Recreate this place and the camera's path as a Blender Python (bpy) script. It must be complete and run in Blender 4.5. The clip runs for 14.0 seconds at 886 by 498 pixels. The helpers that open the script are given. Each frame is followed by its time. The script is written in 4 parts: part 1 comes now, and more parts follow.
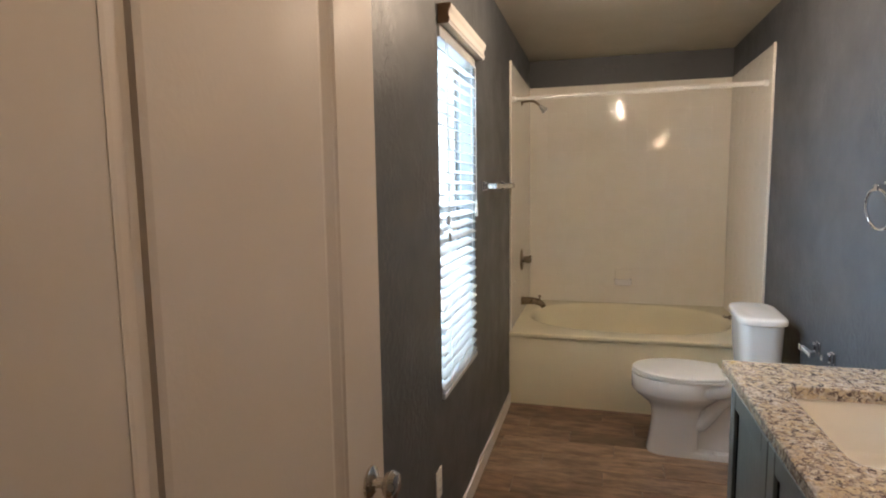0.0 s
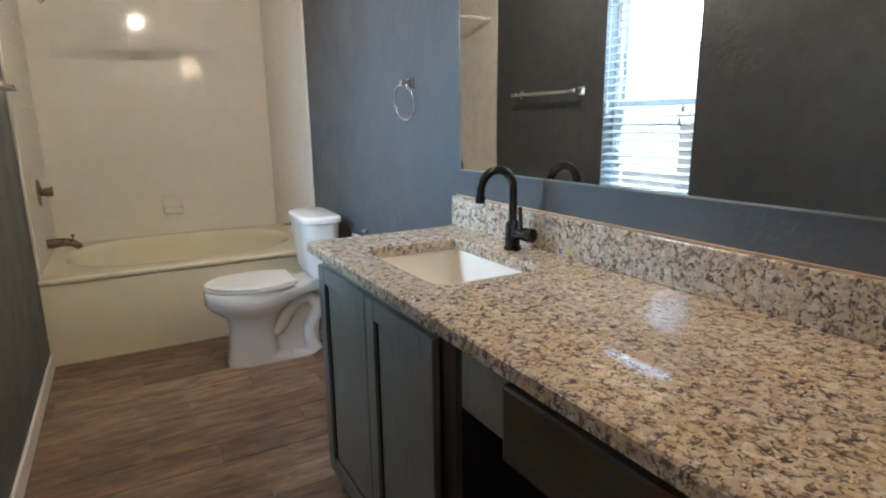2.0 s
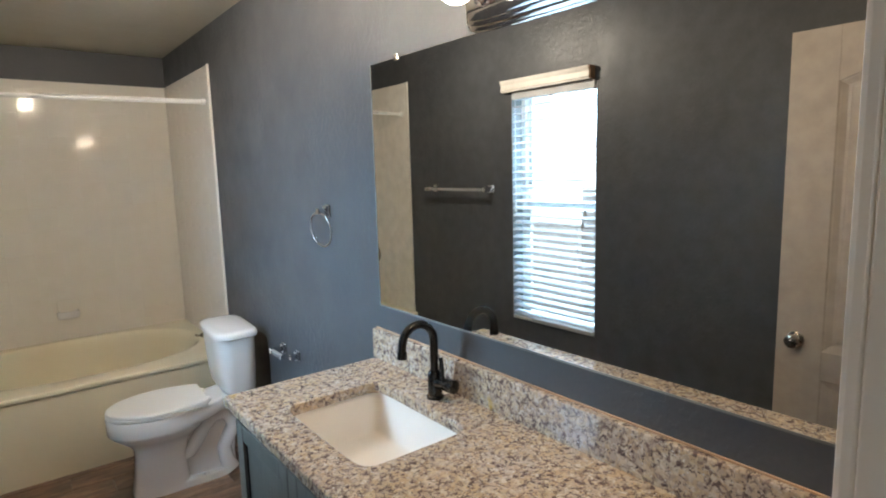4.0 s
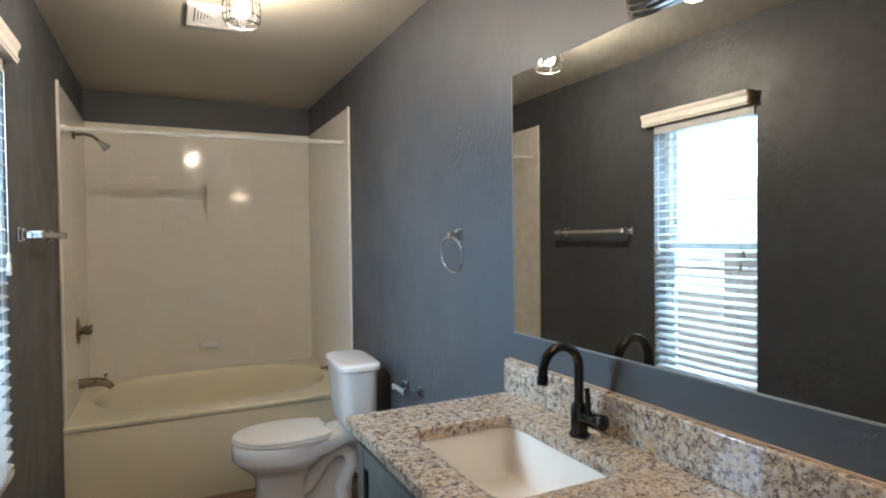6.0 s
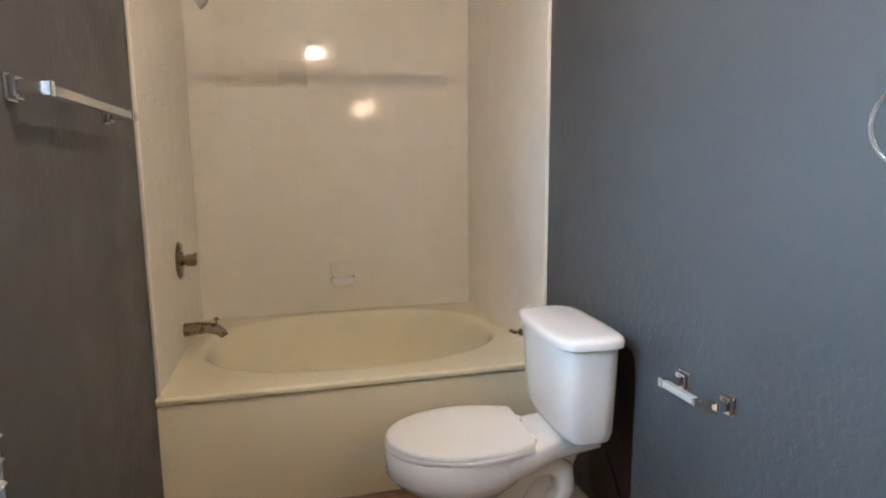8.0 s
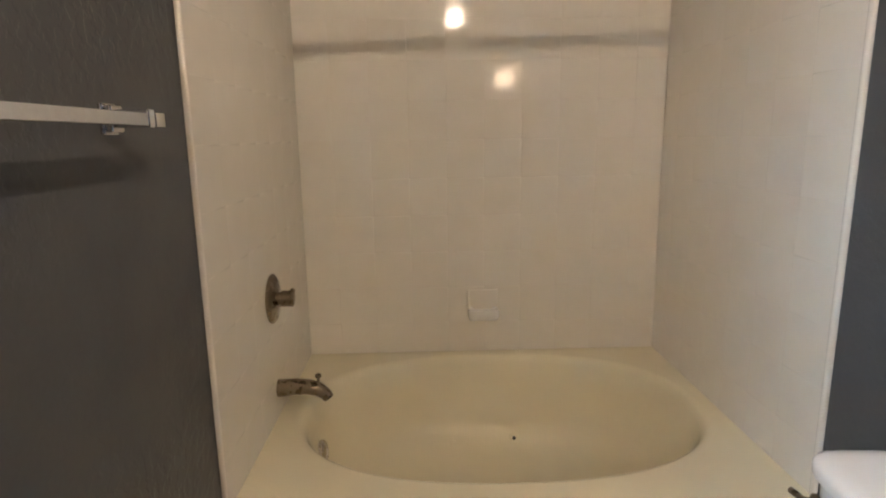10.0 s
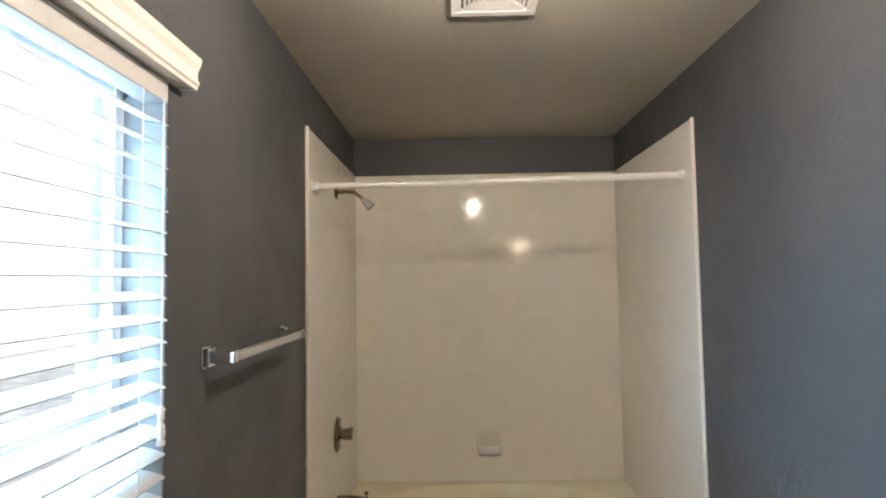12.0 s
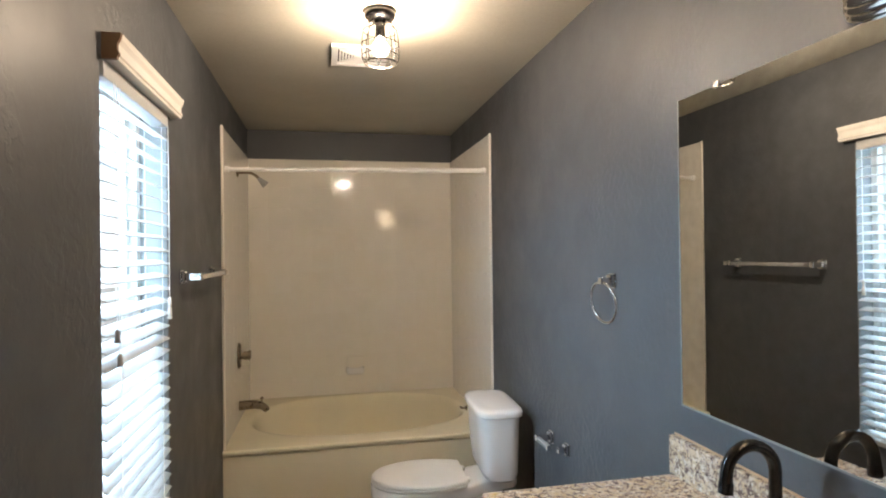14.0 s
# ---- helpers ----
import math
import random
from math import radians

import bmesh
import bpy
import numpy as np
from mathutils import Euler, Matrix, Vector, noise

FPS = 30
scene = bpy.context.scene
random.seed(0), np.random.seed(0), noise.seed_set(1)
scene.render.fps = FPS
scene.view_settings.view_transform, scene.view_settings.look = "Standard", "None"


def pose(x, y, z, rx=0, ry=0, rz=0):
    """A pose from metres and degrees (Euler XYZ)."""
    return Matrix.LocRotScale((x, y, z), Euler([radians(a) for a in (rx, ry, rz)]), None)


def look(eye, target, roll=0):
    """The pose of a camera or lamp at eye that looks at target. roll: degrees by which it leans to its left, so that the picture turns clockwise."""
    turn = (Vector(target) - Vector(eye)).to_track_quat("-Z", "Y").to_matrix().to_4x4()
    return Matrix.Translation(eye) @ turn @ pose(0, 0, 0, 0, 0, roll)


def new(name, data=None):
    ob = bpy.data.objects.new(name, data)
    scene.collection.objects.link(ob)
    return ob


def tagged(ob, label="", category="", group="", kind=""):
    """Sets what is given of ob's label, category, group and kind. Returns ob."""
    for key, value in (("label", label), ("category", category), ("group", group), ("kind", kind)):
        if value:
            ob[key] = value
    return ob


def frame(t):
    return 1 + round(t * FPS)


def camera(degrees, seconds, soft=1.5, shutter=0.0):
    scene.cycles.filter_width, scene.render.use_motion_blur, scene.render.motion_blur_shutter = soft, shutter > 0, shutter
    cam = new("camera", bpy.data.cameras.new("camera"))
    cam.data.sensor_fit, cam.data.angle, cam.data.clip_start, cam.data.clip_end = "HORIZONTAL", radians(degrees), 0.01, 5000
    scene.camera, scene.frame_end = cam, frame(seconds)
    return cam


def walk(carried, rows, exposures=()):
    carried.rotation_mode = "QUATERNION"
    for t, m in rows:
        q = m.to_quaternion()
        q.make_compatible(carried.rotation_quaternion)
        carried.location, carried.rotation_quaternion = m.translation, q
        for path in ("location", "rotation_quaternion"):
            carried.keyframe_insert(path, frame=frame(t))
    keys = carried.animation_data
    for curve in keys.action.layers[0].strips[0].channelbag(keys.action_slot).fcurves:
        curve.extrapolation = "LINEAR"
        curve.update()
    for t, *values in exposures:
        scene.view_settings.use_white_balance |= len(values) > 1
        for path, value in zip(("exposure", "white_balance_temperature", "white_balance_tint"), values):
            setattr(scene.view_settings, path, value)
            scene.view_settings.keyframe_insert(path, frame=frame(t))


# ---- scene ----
cam = camera(75.7, 14.0, soft=2.0)
PATH = [
    (0, (0.556, 0.601, 1.452), (0.029, 2.518, 1.231), -0.8),
    (0.5, (0.526, 0.651, 1.445), (0.357, 2.631, 1.22), -0.9),
    (1, (0.479, 0.706, 1.407), (0.822, 2.663, 1.18), -0.7),
    (1.5, (0.455, 0.715, 1.339), (1.176, 2.558, 1.051), -0.8),
    (2, (0.438, 0.713, 1.269), (1.392, 2.417, 0.836), -0.8),
    (2.5, (0.435, 0.738, 1.265), (1.495, 2.314, 0.638), -1.0),
    (3, (0.438, 0.74, 1.412), (1.568, 2.26, 0.768), -1.1),
    (3.5, (0.435, 0.724, 1.549), (1.635, 2.261, 1.106), -0.9),
    (3.7, (0.44, 0.725, 1.584), (1.656, 2.271, 1.22), -1.0),
    (5.8, (0.463, 0.867, 1.43), (1.432, 2.616, 1.41), -0.7),
    (6, (0.468, 0.885, 1.415), (1.345, 2.682, 1.377), -0.7),
    (6.5, (0.478, 1.081, 1.357), (1.145, 2.961, 1.223), -0.5),
    (7, (0.509, 1.449, 1.328), (1.094, 3.348, 1.097), -0.2),
    (7.5, (0.496, 1.775, 1.293), (1.065, 3.673, 1.024), -0.2),
    (8, (0.499, 2.146, 1.293), (0.998, 4.062, 1.008), -0.5),
    (8.2, (0.512, 2.309, 1.299), (0.954, 4.239, 1.015), -0.7),
    (10.3, (0.518, 3.014, 1.474), (0.541, 4.975, 1.082), -0.8),
    (10.5, (0.508, 3.011, 1.54), (0.517, 4.978, 1.18), -0.8),
    (11, (0.533, 2.884, 1.644), (0.499, 4.881, 1.543), -0.9),
    (11.5, (0.553, 2.534, 1.628), (0.515, 4.532, 1.719), -1.0),
    (12, (0.575, 2.098, 1.615), (0.531, 4.095, 1.725), -0.9),
    (12.5, (0.543, 1.762, 1.521), (0.543, 3.76, 1.611), -0.9),
    (13, (0.548, 1.511, 1.533), (0.661, 3.507, 1.595), -0.8),
    (13.5, (0.559, 1.292, 1.573), (0.904, 3.262, 1.591), -0.5),
    (14, (0.538, 1.056, 1.528), (0.943, 3.014, 1.541), -0.7),
]
EXPOSURES = [(0.0, -0.14, 6550, 12), (0.5, -0.19, 6400, 9), (1.0, -0.06, 5950, 6), (2.0, 0.06, 5800, 6), (2.5, 0.28, 5650, 4), (3.0, 0.25, 5650, 5), (3.7, 0.10, 5750, 6), (5.8, -0.18, 5850, 6), (7.0, -0.09, 5800, 5), (8.0, 0.15, 6250, 13),
             (10.5, -0.04, 6450, 12), (11.0, 0.05, 6050, 9), (11.5, 0.28, 5900, 8), (12.0, 0.04, 6000, 9), (12.5, -0.43, 6350, 12), (13.0, -0.49, 6500, 12), (13.5, -0.31, 6500, 11), (14.0, -0.11, 6500, 10)]
walk(cam, [(t, look(eye, target, roll)) for t, eye, target, roll in PATH], EXPOSURES)

# ---- light ----
world = bpy.data.worlds.new("sky")
scene.world = world
world.use_nodes = True
wn = world.node_tree
sky = wn.nodes.new("ShaderNodeTexSky")
sky.sky_type, sky.sun_disc, sky.sun_elevation, sky.sun_rotation = "NISHITA", False, radians(50), radians(90)
wn.nodes["Background"].inputs[1].default_value = 0.15
wn.links.new(sky.outputs[0], wn.nodes["Background"].inputs[0])
sun = new("sun", bpy.data.lights.new("sun", "SUN"))
sun.data.energy, sun.data.angle, sun.data.color = 3.2, radians(0.5), (1, 0.95, 0.88)
sun.matrix_world = look((6, 0, 8), (0, 0, 0))

window_light = new("window_daylight", bpy.data.lights.new("window_daylight", "AREA"))
window_light.data.shape, window_light.data.size, window_light.data.size_y = "RECTANGLE", 1.10, 0.90
window_light.data.energy, window_light.data.color = 245, (0.55, 0.79, 1.0)
window_light.matrix_world = look((-0.62, 2.95, 2.12), (0.45, 2.95, 1.22))

# added fill lamp in the unseen hall, for surfaces that face the door
hall_fill = new("hall_fill_lamp", bpy.data.lights.new("hall_fill_lamp", "AREA"))
hall_fill.data.shape, hall_fill.data.size, hall_fill.data.size_y = "RECTANGLE", 0.7, 0.7
hall_fill.data.energy, hall_fill.data.color = 9, (1.0, 0.88, 0.74)
hall_fill.matrix_world = look((-1.50, -0.75, 1.60), (0, -0.75, 1.55))

CEILING_BULB, GLOBE_BULB = 42.0, 3.2
WARM, WARMER = (1.0, 0.775, 0.575), (1.0, 0.645, 0.415)

# ---- materials ----
MATS = {}


def nodes_of(name):
    m = bpy.data.materials.new(name)
    m.use_nodes = True
    MATS[name] = m
    return m, m.node_tree.nodes, m.node_tree.links, m.node_tree.nodes["Principled BSDF"]


def coords(n, l, scale=(1, 1, 1), per_object=0.0):
    tc, mp = n.new("ShaderNodeTexCoord"), n.new("ShaderNodeMapping")
    mp.inputs["Scale"].default_value = scale
    l.new(tc.outputs["Object"], mp.inputs["Vector"])
    if per_object:
        info, mul = n.new("ShaderNodeObjectInfo"), n.new("ShaderNodeVectorMath")
        mul.operation = "SCALE"
        mul.inputs[0].default_value = (per_object, per_object * 1.7, per_object * 0.6)
        l.new(info.outputs["Random"], mul.inputs["Scale"])
        l.new(mul.outputs[0], mp.inputs["Location"])
    return mp.outputs["Vector"]


def noise_tex(n, l, vec, scale, detail=3.0, rough=0.55):
    t = n.new("ShaderNodeTexNoise")
    t.inputs["Scale"].default_value, t.inputs["Detail"].default_value, t.inputs["Roughness"].default_value = scale, detail, rough
    l.new(vec, t.inputs["Vector"])
    return t.outputs["Fac"]


def ramp(n, l, fac, stops):
    r = n.new("ShaderNodeValToRGB")
    e = r.color_ramp.elements
    while len(e) < len(stops):
        e.new(0.5)
    for i, (p, c) in enumerate(stops):
        e[i].position, e[i].color = p, (*c, 1) if len(c) == 3 else c
    l.new(fac, r.inputs["Fac"])
    return r.outputs["Color"]


def mix(n, l, fac, a, b, how="MIX"):
    m = n.new("ShaderNodeMix")
    m.data_type, m.blend_type = "RGBA", how
    for sock, v in ((m.inputs["Factor"], fac), (m.inputs["A"], a), (m.inputs["B"], b)):
        if isinstance(v, (int, float)):
            sock.default_value = v
        elif isinstance(v, tuple):
            sock.default_value = (*v, 1)
        else:
            l.new(v, sock)
    return m.outputs["Result"]


def bump(n, l, b, height, strength, distance):
    k = n.new("ShaderNodeBump")
    k.inputs["Strength"].default_value, k.inputs["Distance"].default_value = strength, distance
    l.new(height, k.inputs["Height"])
    l.new(k.outputs["Normal"], b.inputs["Normal"])


def painted(name, color, rough, grain=900, relief=0.0, relief_scale=60, stain=0.06, knock=False, coat=0.0, speck=0.07):
    """Paint or plastic: colour wandering at two scales and a fine relief."""
    m, n, l, b = nodes_of(name)
    v = coords(n, l)
    dark = tuple(c * (1 - stain * 2) for c in color)
    big = ramp(n, l, noise_tex(n, l, v, 2.2, 4), [(0.35, dark), (0.65, color)])
    fine = ramp(n, l, noise_tex(n, l, v, grain / 10, 2), [(0.3, (1 - speck,) * 3), (0.7, (1, 1, 1))])
    l.new(mix(n, l, 1.0, big, fine, "MULTIPLY"), b.inputs["Base Color"])
    rv = ramp(n, l, noise_tex(n, l, v, 5, 3), [(0.3, (rough * 0.85,) * 3), (0.7, (min(1, rough * 1.15),) * 3)])
    l.new(rv, b.inputs["Roughness"])
    b.inputs["Coat Weight"].default_value = coat
    if relief:
        h = noise_tex(n, l, v, relief_scale, 3, 0.5)
        if knock:
            h = ramp(n, l, h, [(0.46, (0, 0, 0)), (0.56, (1, 1, 1))])
            patch = ramp(n, l, noise_tex(n, l, v, 1.6, 2), [(0.44, (0.08, 0.08, 0.08)), (0.64, (1, 1, 1))])
            h = mix(n, l, 1.0, h, patch, "MULTIPLY")
        bump(n, l, b, h, 1.0, relief)
    return m


def metal(name, color, rough, streak=0.0):
    m, n, l, b = nodes_of(name)
    b.inputs["Metallic"].default_value = 1.0
    v = coords(n, l)
    l.new(ramp(n, l, noise_tex(n, l, v, 30, 3), [(0.3, tuple(c * 0.85 for c in color)), (0.7, color)]), b.inputs["Base Color"])
    l.new(ramp(n, l, noise_tex(n, l, v, 45, 3), [(0.3, (rough * 0.7,) * 3), (0.7, (rough * 1.4 + streak,) * 3)]), b.inputs["Roughness"])
    return m


WALL = painted("grey_wall_paint", (0.073, 0.078, 0.086), 0.47, relief=0.0009, relief_scale=38, knock=True, stain=0.03)
HALLW = painted("pale_hall_paint", (0.62, 0.58, 0.51), 0.6, stain=0.03)
CEIL = painted("ceiling_paint", (0.45, 0.42, 0.350), 0.75, relief=0.0006, relief_scale=80, knock=True, stain=0.03)
WHITE = painted("white_trim_paint", (0.78, 0.75, 0.70), 0.38, speck=0.008, relief=0.0003, relief_scale=90, stain=0.03)
DOORW = painted("door_paint", (0.47, 0.412, 0.362), 0.5, speck=0.008, relief=0.0003, relief_scale=120, stain=0.03)
RETURN = painted("pale_grey_return", (0.24, 0.25, 0.255), 0.55, stain=0.04)
PORC = painted("white_porcelain", (0.82, 0.81, 0.80), 0.08, speck=0.008, stain=0.01, coat=0.4)
ACRYL = painted("cream_acrylic", (0.86, 0.80, 0.61), 0.16, speck=0.008, stain=0.03, relief=0.0004, relief_scale=8)
SINKM = painted("sink_porcelain", (0.84, 0.80, 0.74), 0.07, speck=0.008, stain=0.01, coat=0.4)
PLAST = painted("white_plastic", (0.82, 0.81, 0.78), 0.35, speck=0.008, stain=0.02)
BLIND = painted("white_blind_slat", (0.52, 0.53, 0.53), 0.42, relief=0.0001, relief_scale=140, stain=0.01)
RAWWOOD = painted("raw_wood_end", (0.20, 0.12, 0.07), 0.7, relief=0.0006, relief_scale=200, stain=0.15)
TASSEL = painted("cord_tassel", (0.48, 0.44, 0.40), 0.5)
# near-black that stands in for shade in recesses; also colours the mirror backing
SHADEBLACK = painted("shade_and_backing_black", (0.008, 0.006, 0.005), 0.7, stain=0.2)
CHROME = metal("chrome", (0.88, 0.88, 0.90), 0.06)
BRONZE = metal("brushed_bronze", (0.25, 0.205, 0.15), 0.28)
BLACKM = painted("matte_black_metal", (0.005, 0.0045, 0.0045), 0.19, stain=0.1)
NICKEL = metal("satin_nickel", (0.62, 0.58, 0.54), 0.22)
GROUT = painted("floor_grout", (0.20, 0.165, 0.135), 0.85, relief=0.0008, relief_scale=200)
RUBBER = painted("black_rubber", (0.02, 0.02, 0.02), 0.6)


def glazed_tile():
    m, n, l, b = nodes_of("cream_glazed_tile")
    v = coords(n, l, per_object=9.0)
    info = n.new("ShaderNodeObjectInfo")
    tone = ramp(n, l, info.outputs["Random"], [(0.0, (0.82, 0.775, 0.69)), (1.0, (0.83, 0.795, 0.72))])
    l.new(mix(n, l, 0.5, tone, ramp(n, l, noise_tex(n, l, v, 7, 3), [(0.3, (0.78, 0.745, 0.66)), (0.7, (0.84, 0.805, 0.735))])), b.inputs["Base Color"])
    b.inputs["Roughness"].default_value = 0.07
    bump(n, l, b, noise_tex(n, l, v, 105, 3, 0.5), 0.8, 0.00020)
    return m


def granite():
    """Cream and tan crystals with clusters of dark brown flecks and a few yellow spots."""
    m, n, l, b = nodes_of("speckled_granite")
    v = coords(n, l)

    def warped(scale, amount):
        w, add = n.new("ShaderNodeTexNoise"), n.new("ShaderNodeMix")
        w.inputs["Scale"].default_value, w.inputs["Detail"].default_value = scale, 4
        l.new(v, w.inputs["Vector"])
        add.data_type, add.blend_type = "RGBA", "LINEAR_LIGHT"
        add.inputs["Factor"].default_value = amount
        l.new(v, add.inputs["A"]), l.new(w.outputs["Color"], add.inputs["B"])
        return add.outputs["Result"]

    def cells(vec, scale):
        t, parts = n.new("ShaderNodeTexVoronoi"), n.new("ShaderNodeSeparateColor")
        t.inputs["Scale"].default_value = scale
        l.new(vec, t.inputs["Vector"]), l.new(t.outputs["Color"], parts.inputs[0])
        return parts

    p = warped(60, 0.011)
    big, mid, small = cells(p, 70), cells(p, 130), cells(p, 260)
    base = ramp(n, l, big.outputs[0], [(0.0, (0.62, 0.53, 0.40)), (0.25, (0.52, 0.42, 0.31)), (0.5, (0.66, 0.58, 0.48)), (0.72, (0.46, 0.40, 0.35)), (1.0, (0.68, 0.63, 0.56))])
    tint = ramp(n, l, mid.outputs[1], [(0.0, (0.86, 0.80, 0.74)), (0.5, (1.0, 0.98, 0.95)), (1.0, (1.06, 1.03, 0.98))])
    base = mix(n, l, 1.0, base, tint, "MULTIPLY")
    drift = ramp(n, l, noise_tex(n, l, v, 7, 3, 0.6), [(0.35, (0.86, 0.82, 0.74)), (0.65, (0.90, 0.90, 0.92))])
    base = mix(n, l, 1.0, base, drift, "MULTIPLY")
    border = n.new("ShaderNodeTexVoronoi")
    border.feature = "DISTANCE_TO_EDGE"
    border.inputs["Scale"].default_value = 66
    l.new(p, border.inputs["Vector"])
    seam = ramp(n, l, border.outputs["Distance"], [(0.07, (1, 1, 1)), (0.16, (0, 0, 0))])
    fleck_noise = noise_tex(n, l, p, 60, 4, 0.62)
    cluster = ramp(n, l, noise_tex(n, l, v, 26, 3, 0.6), [(0.40, (0.15, 0.15, 0.15)), (0.56, (1, 1, 1))])
    where = mix(n, l, 1.0, ramp(n, l, fleck_noise, [(0.470, (0, 0, 0)), (0.505, (1, 1, 1))]), cluster, "MULTIPLY")
    blotch = ramp(n, l, fleck_noise, [(0.585, (0, 0, 0)), (0.615, (1, 1, 1))])
    halo = ramp(n, l, fleck_noise, [(0.515, (0, 0, 0)), (0.565, (0.5, 0.5, 0.5))])
    col = mix(n, l, halo, base, ramp(n, l, mid.outputs[0], [(0.0, (0.30, 0.225, 0.18)), (0.6, (0.24, 0.185, 0.165)), (1.0, (0.40, 0.32, 0.26))]))
    fleck = mix(n, l, 1.0, mix(n, l, 1.0, seam, where, "MULTIPLY"), blotch, "LIGHTEN")
    col = mix(n, l, fleck, col, ramp(n, l, mid.outputs[2], [(0.0, (0.070, 0.050, 0.050)), (0.5, (0.115, 0.082, 0.077)), (1.0, (0.22, 0.165, 0.145))]))
    specks = ramp(n, l, small.outputs[0], [(0.90, (0, 0, 0)), (0.93, (1, 1, 1))])
    col = mix(n, l, specks, col, ramp(n, l, small.outputs[1], [(0.0, (0.06, 0.05, 0.05)), (0.6, (0.20, 0.16, 0.14)), (1.0, (0.70, 0.66, 0.60))]))
    rust = ramp(n, l, noise_tex(n, l, v, 9, 3), [(0.70, (0, 0, 0)), (0.76, (0.7, 0.7, 0.7))])
    col = mix(n, l, rust, col, (0.50, 0.33, 0.07))
    l.new(col, b.inputs["Base Color"])
    b.inputs["Roughness"].default_value = 0.04
    b.inputs["Coat Weight"].default_value = 0.2
    b.inputs["Coat Roughness"].default_value = 0.02
    return m


def plank_wood():
    """Printed wood-look tile: broad pale clouds, wandering grain and dark veins."""
    m, n, l, b = nodes_of("wood_look_plank")
    info = n.new("ShaderNodeObjectInfo")
    tone = ramp(n, l, info.outputs["Random"], [(0.0, (0.140, 0.086, 0.056)), (0.3, (0.215, 0.138, 0.092)), (0.55, (0.168, 0.105, 0.070)), (0.8, (0.275, 0.188, 0.130)), (1.0, (0.200, 0.127, 0.084))])
    v = coords(n, l, (1.0, 6.0, 1.0), per_object=13.0)
    w = coords(n, l, (1.0, 2.6, 1.0), per_object=17.0)
    cloud = ramp(n, l, noise_tex(n, l, w, 5.5, 5, 0.62), [(0.34, (0.58, 0.54, 0.51)), (0.50, (1, 1, 1)), (0.64, (1.50, 1.50, 1.48)), (0.74, (1.15, 1.15, 1.15))])
    grain = ramp(n, l, noise_tex(n, l, v, 6.0, 6, 0.65), [(0.34, (0.74, 0.71, 0.69)), (0.52, (1.0, 1.0, 1.0)), (0.70, (1.18, 1.17, 1.16))])
    fine = ramp(n, l, noise_tex(n, l, v, 34, 3, 0.6), [(0.3, (0.90, 0.89, 0.88)), (0.7, (1.06, 1.05, 1.04))])
    col = mix(n, l, 1.0, mix(n, l, 1.0, tone, cloud, "MULTIPLY"), mix(n, l, 1.0, grain, fine, "MULTIPLY"), "MULTIPLY")
    l.new(col, b.inputs["Base Color"])
    l.new(ramp(n, l, noise_tex(n, l, v, 8, 3), [(0.3, (0.28,) * 3), (0.7, (0.44,) * 3)]), b.inputs["Roughness"])
    bump(n, l, b, noise_tex(n, l, v, 20, 4), 0.4, 0.0006)
    return m


def stained_wood():
    m, n, l, b = nodes_of("grey_stained_wood")
    v = coords(n, l, (9.0, 9.0, 1.0))
    streak = ramp(n, l, noise_tex(n, l, v, 9, 5, 0.6), [(0.3, (0.130, 0.130, 0.116)), (0.7, (0.172, 0.170, 0.150))])
    big = ramp(n, l, noise_tex(n, l, coords(n, l), 5, 3), [(0.3, (0.82, 0.82, 0.82)), (0.7, (1.1, 1.1, 1.08))])
    l.new(mix(n, l, 1.0, streak, big, "MULTIPLY"), b.inputs["Base Color"])
    b.inputs["Roughness"].default_value = 0.42
    bump(n, l, b, noise_tex(n, l, v, 40, 3), 0.3, 0.0006)
    return m


def scuffed_front():
    m, n, l, b = nodes_of("scuffed_drawer_stain")
    v = coords(n, l)
    grey = ramp(n, l, noise_tex(n, l, coords(n, l, (9, 1, 9)), 9, 5, 0.6), [(0.3, (0.022, 0.020, 0.017)), (0.7, (0.046, 0.042, 0.037))])
    worn = ramp(n, l, noise_tex(n, l, v, 6, 5, 0.7), [(0.50, (0, 0, 0)), (0.58, (1, 1, 1))])
    olive = ramp(n, l, noise_tex(n, l, v, 9, 4, 0.7), [(0.55, (0, 0, 0)), (0.62, (0.8, 0.8, 0.8))])
    col = mix(n, l, worn, grey, (0.045, 0.010, 0.008))
    l.new(mix(n, l, olive, col, (0.050, 0.038, 0.010)), b.inputs["Base Color"])
    b.inputs["Roughness"].default_value = 0.45
    bump(n, l, b, noise_tex(n, l, v, 60, 3), 0.3, 0.0006)
    return m


def clear_glass(name, tint=(1, 1, 1), rough=0.0):
    m, n, l, b = nodes_of(name)
    b.inputs["Base Color"].default_value = (*tint, 1)
    b.inputs["Transmission Weight"].default_value, b.inputs["Roughness"].default_value, b.inputs["IOR"].default_value = 1.0, rough, 1.45
    return m


def glowing(name, color, strength):
    m, n, l, b = nodes_of(name)
    b.inputs["Emission Color"].default_value, b.inputs["Emission Strength"].default_value = (*color, 1), strength
    b.inputs["Base Color"].default_value = (0.9, 0.9, 0.9, 1)
    return m


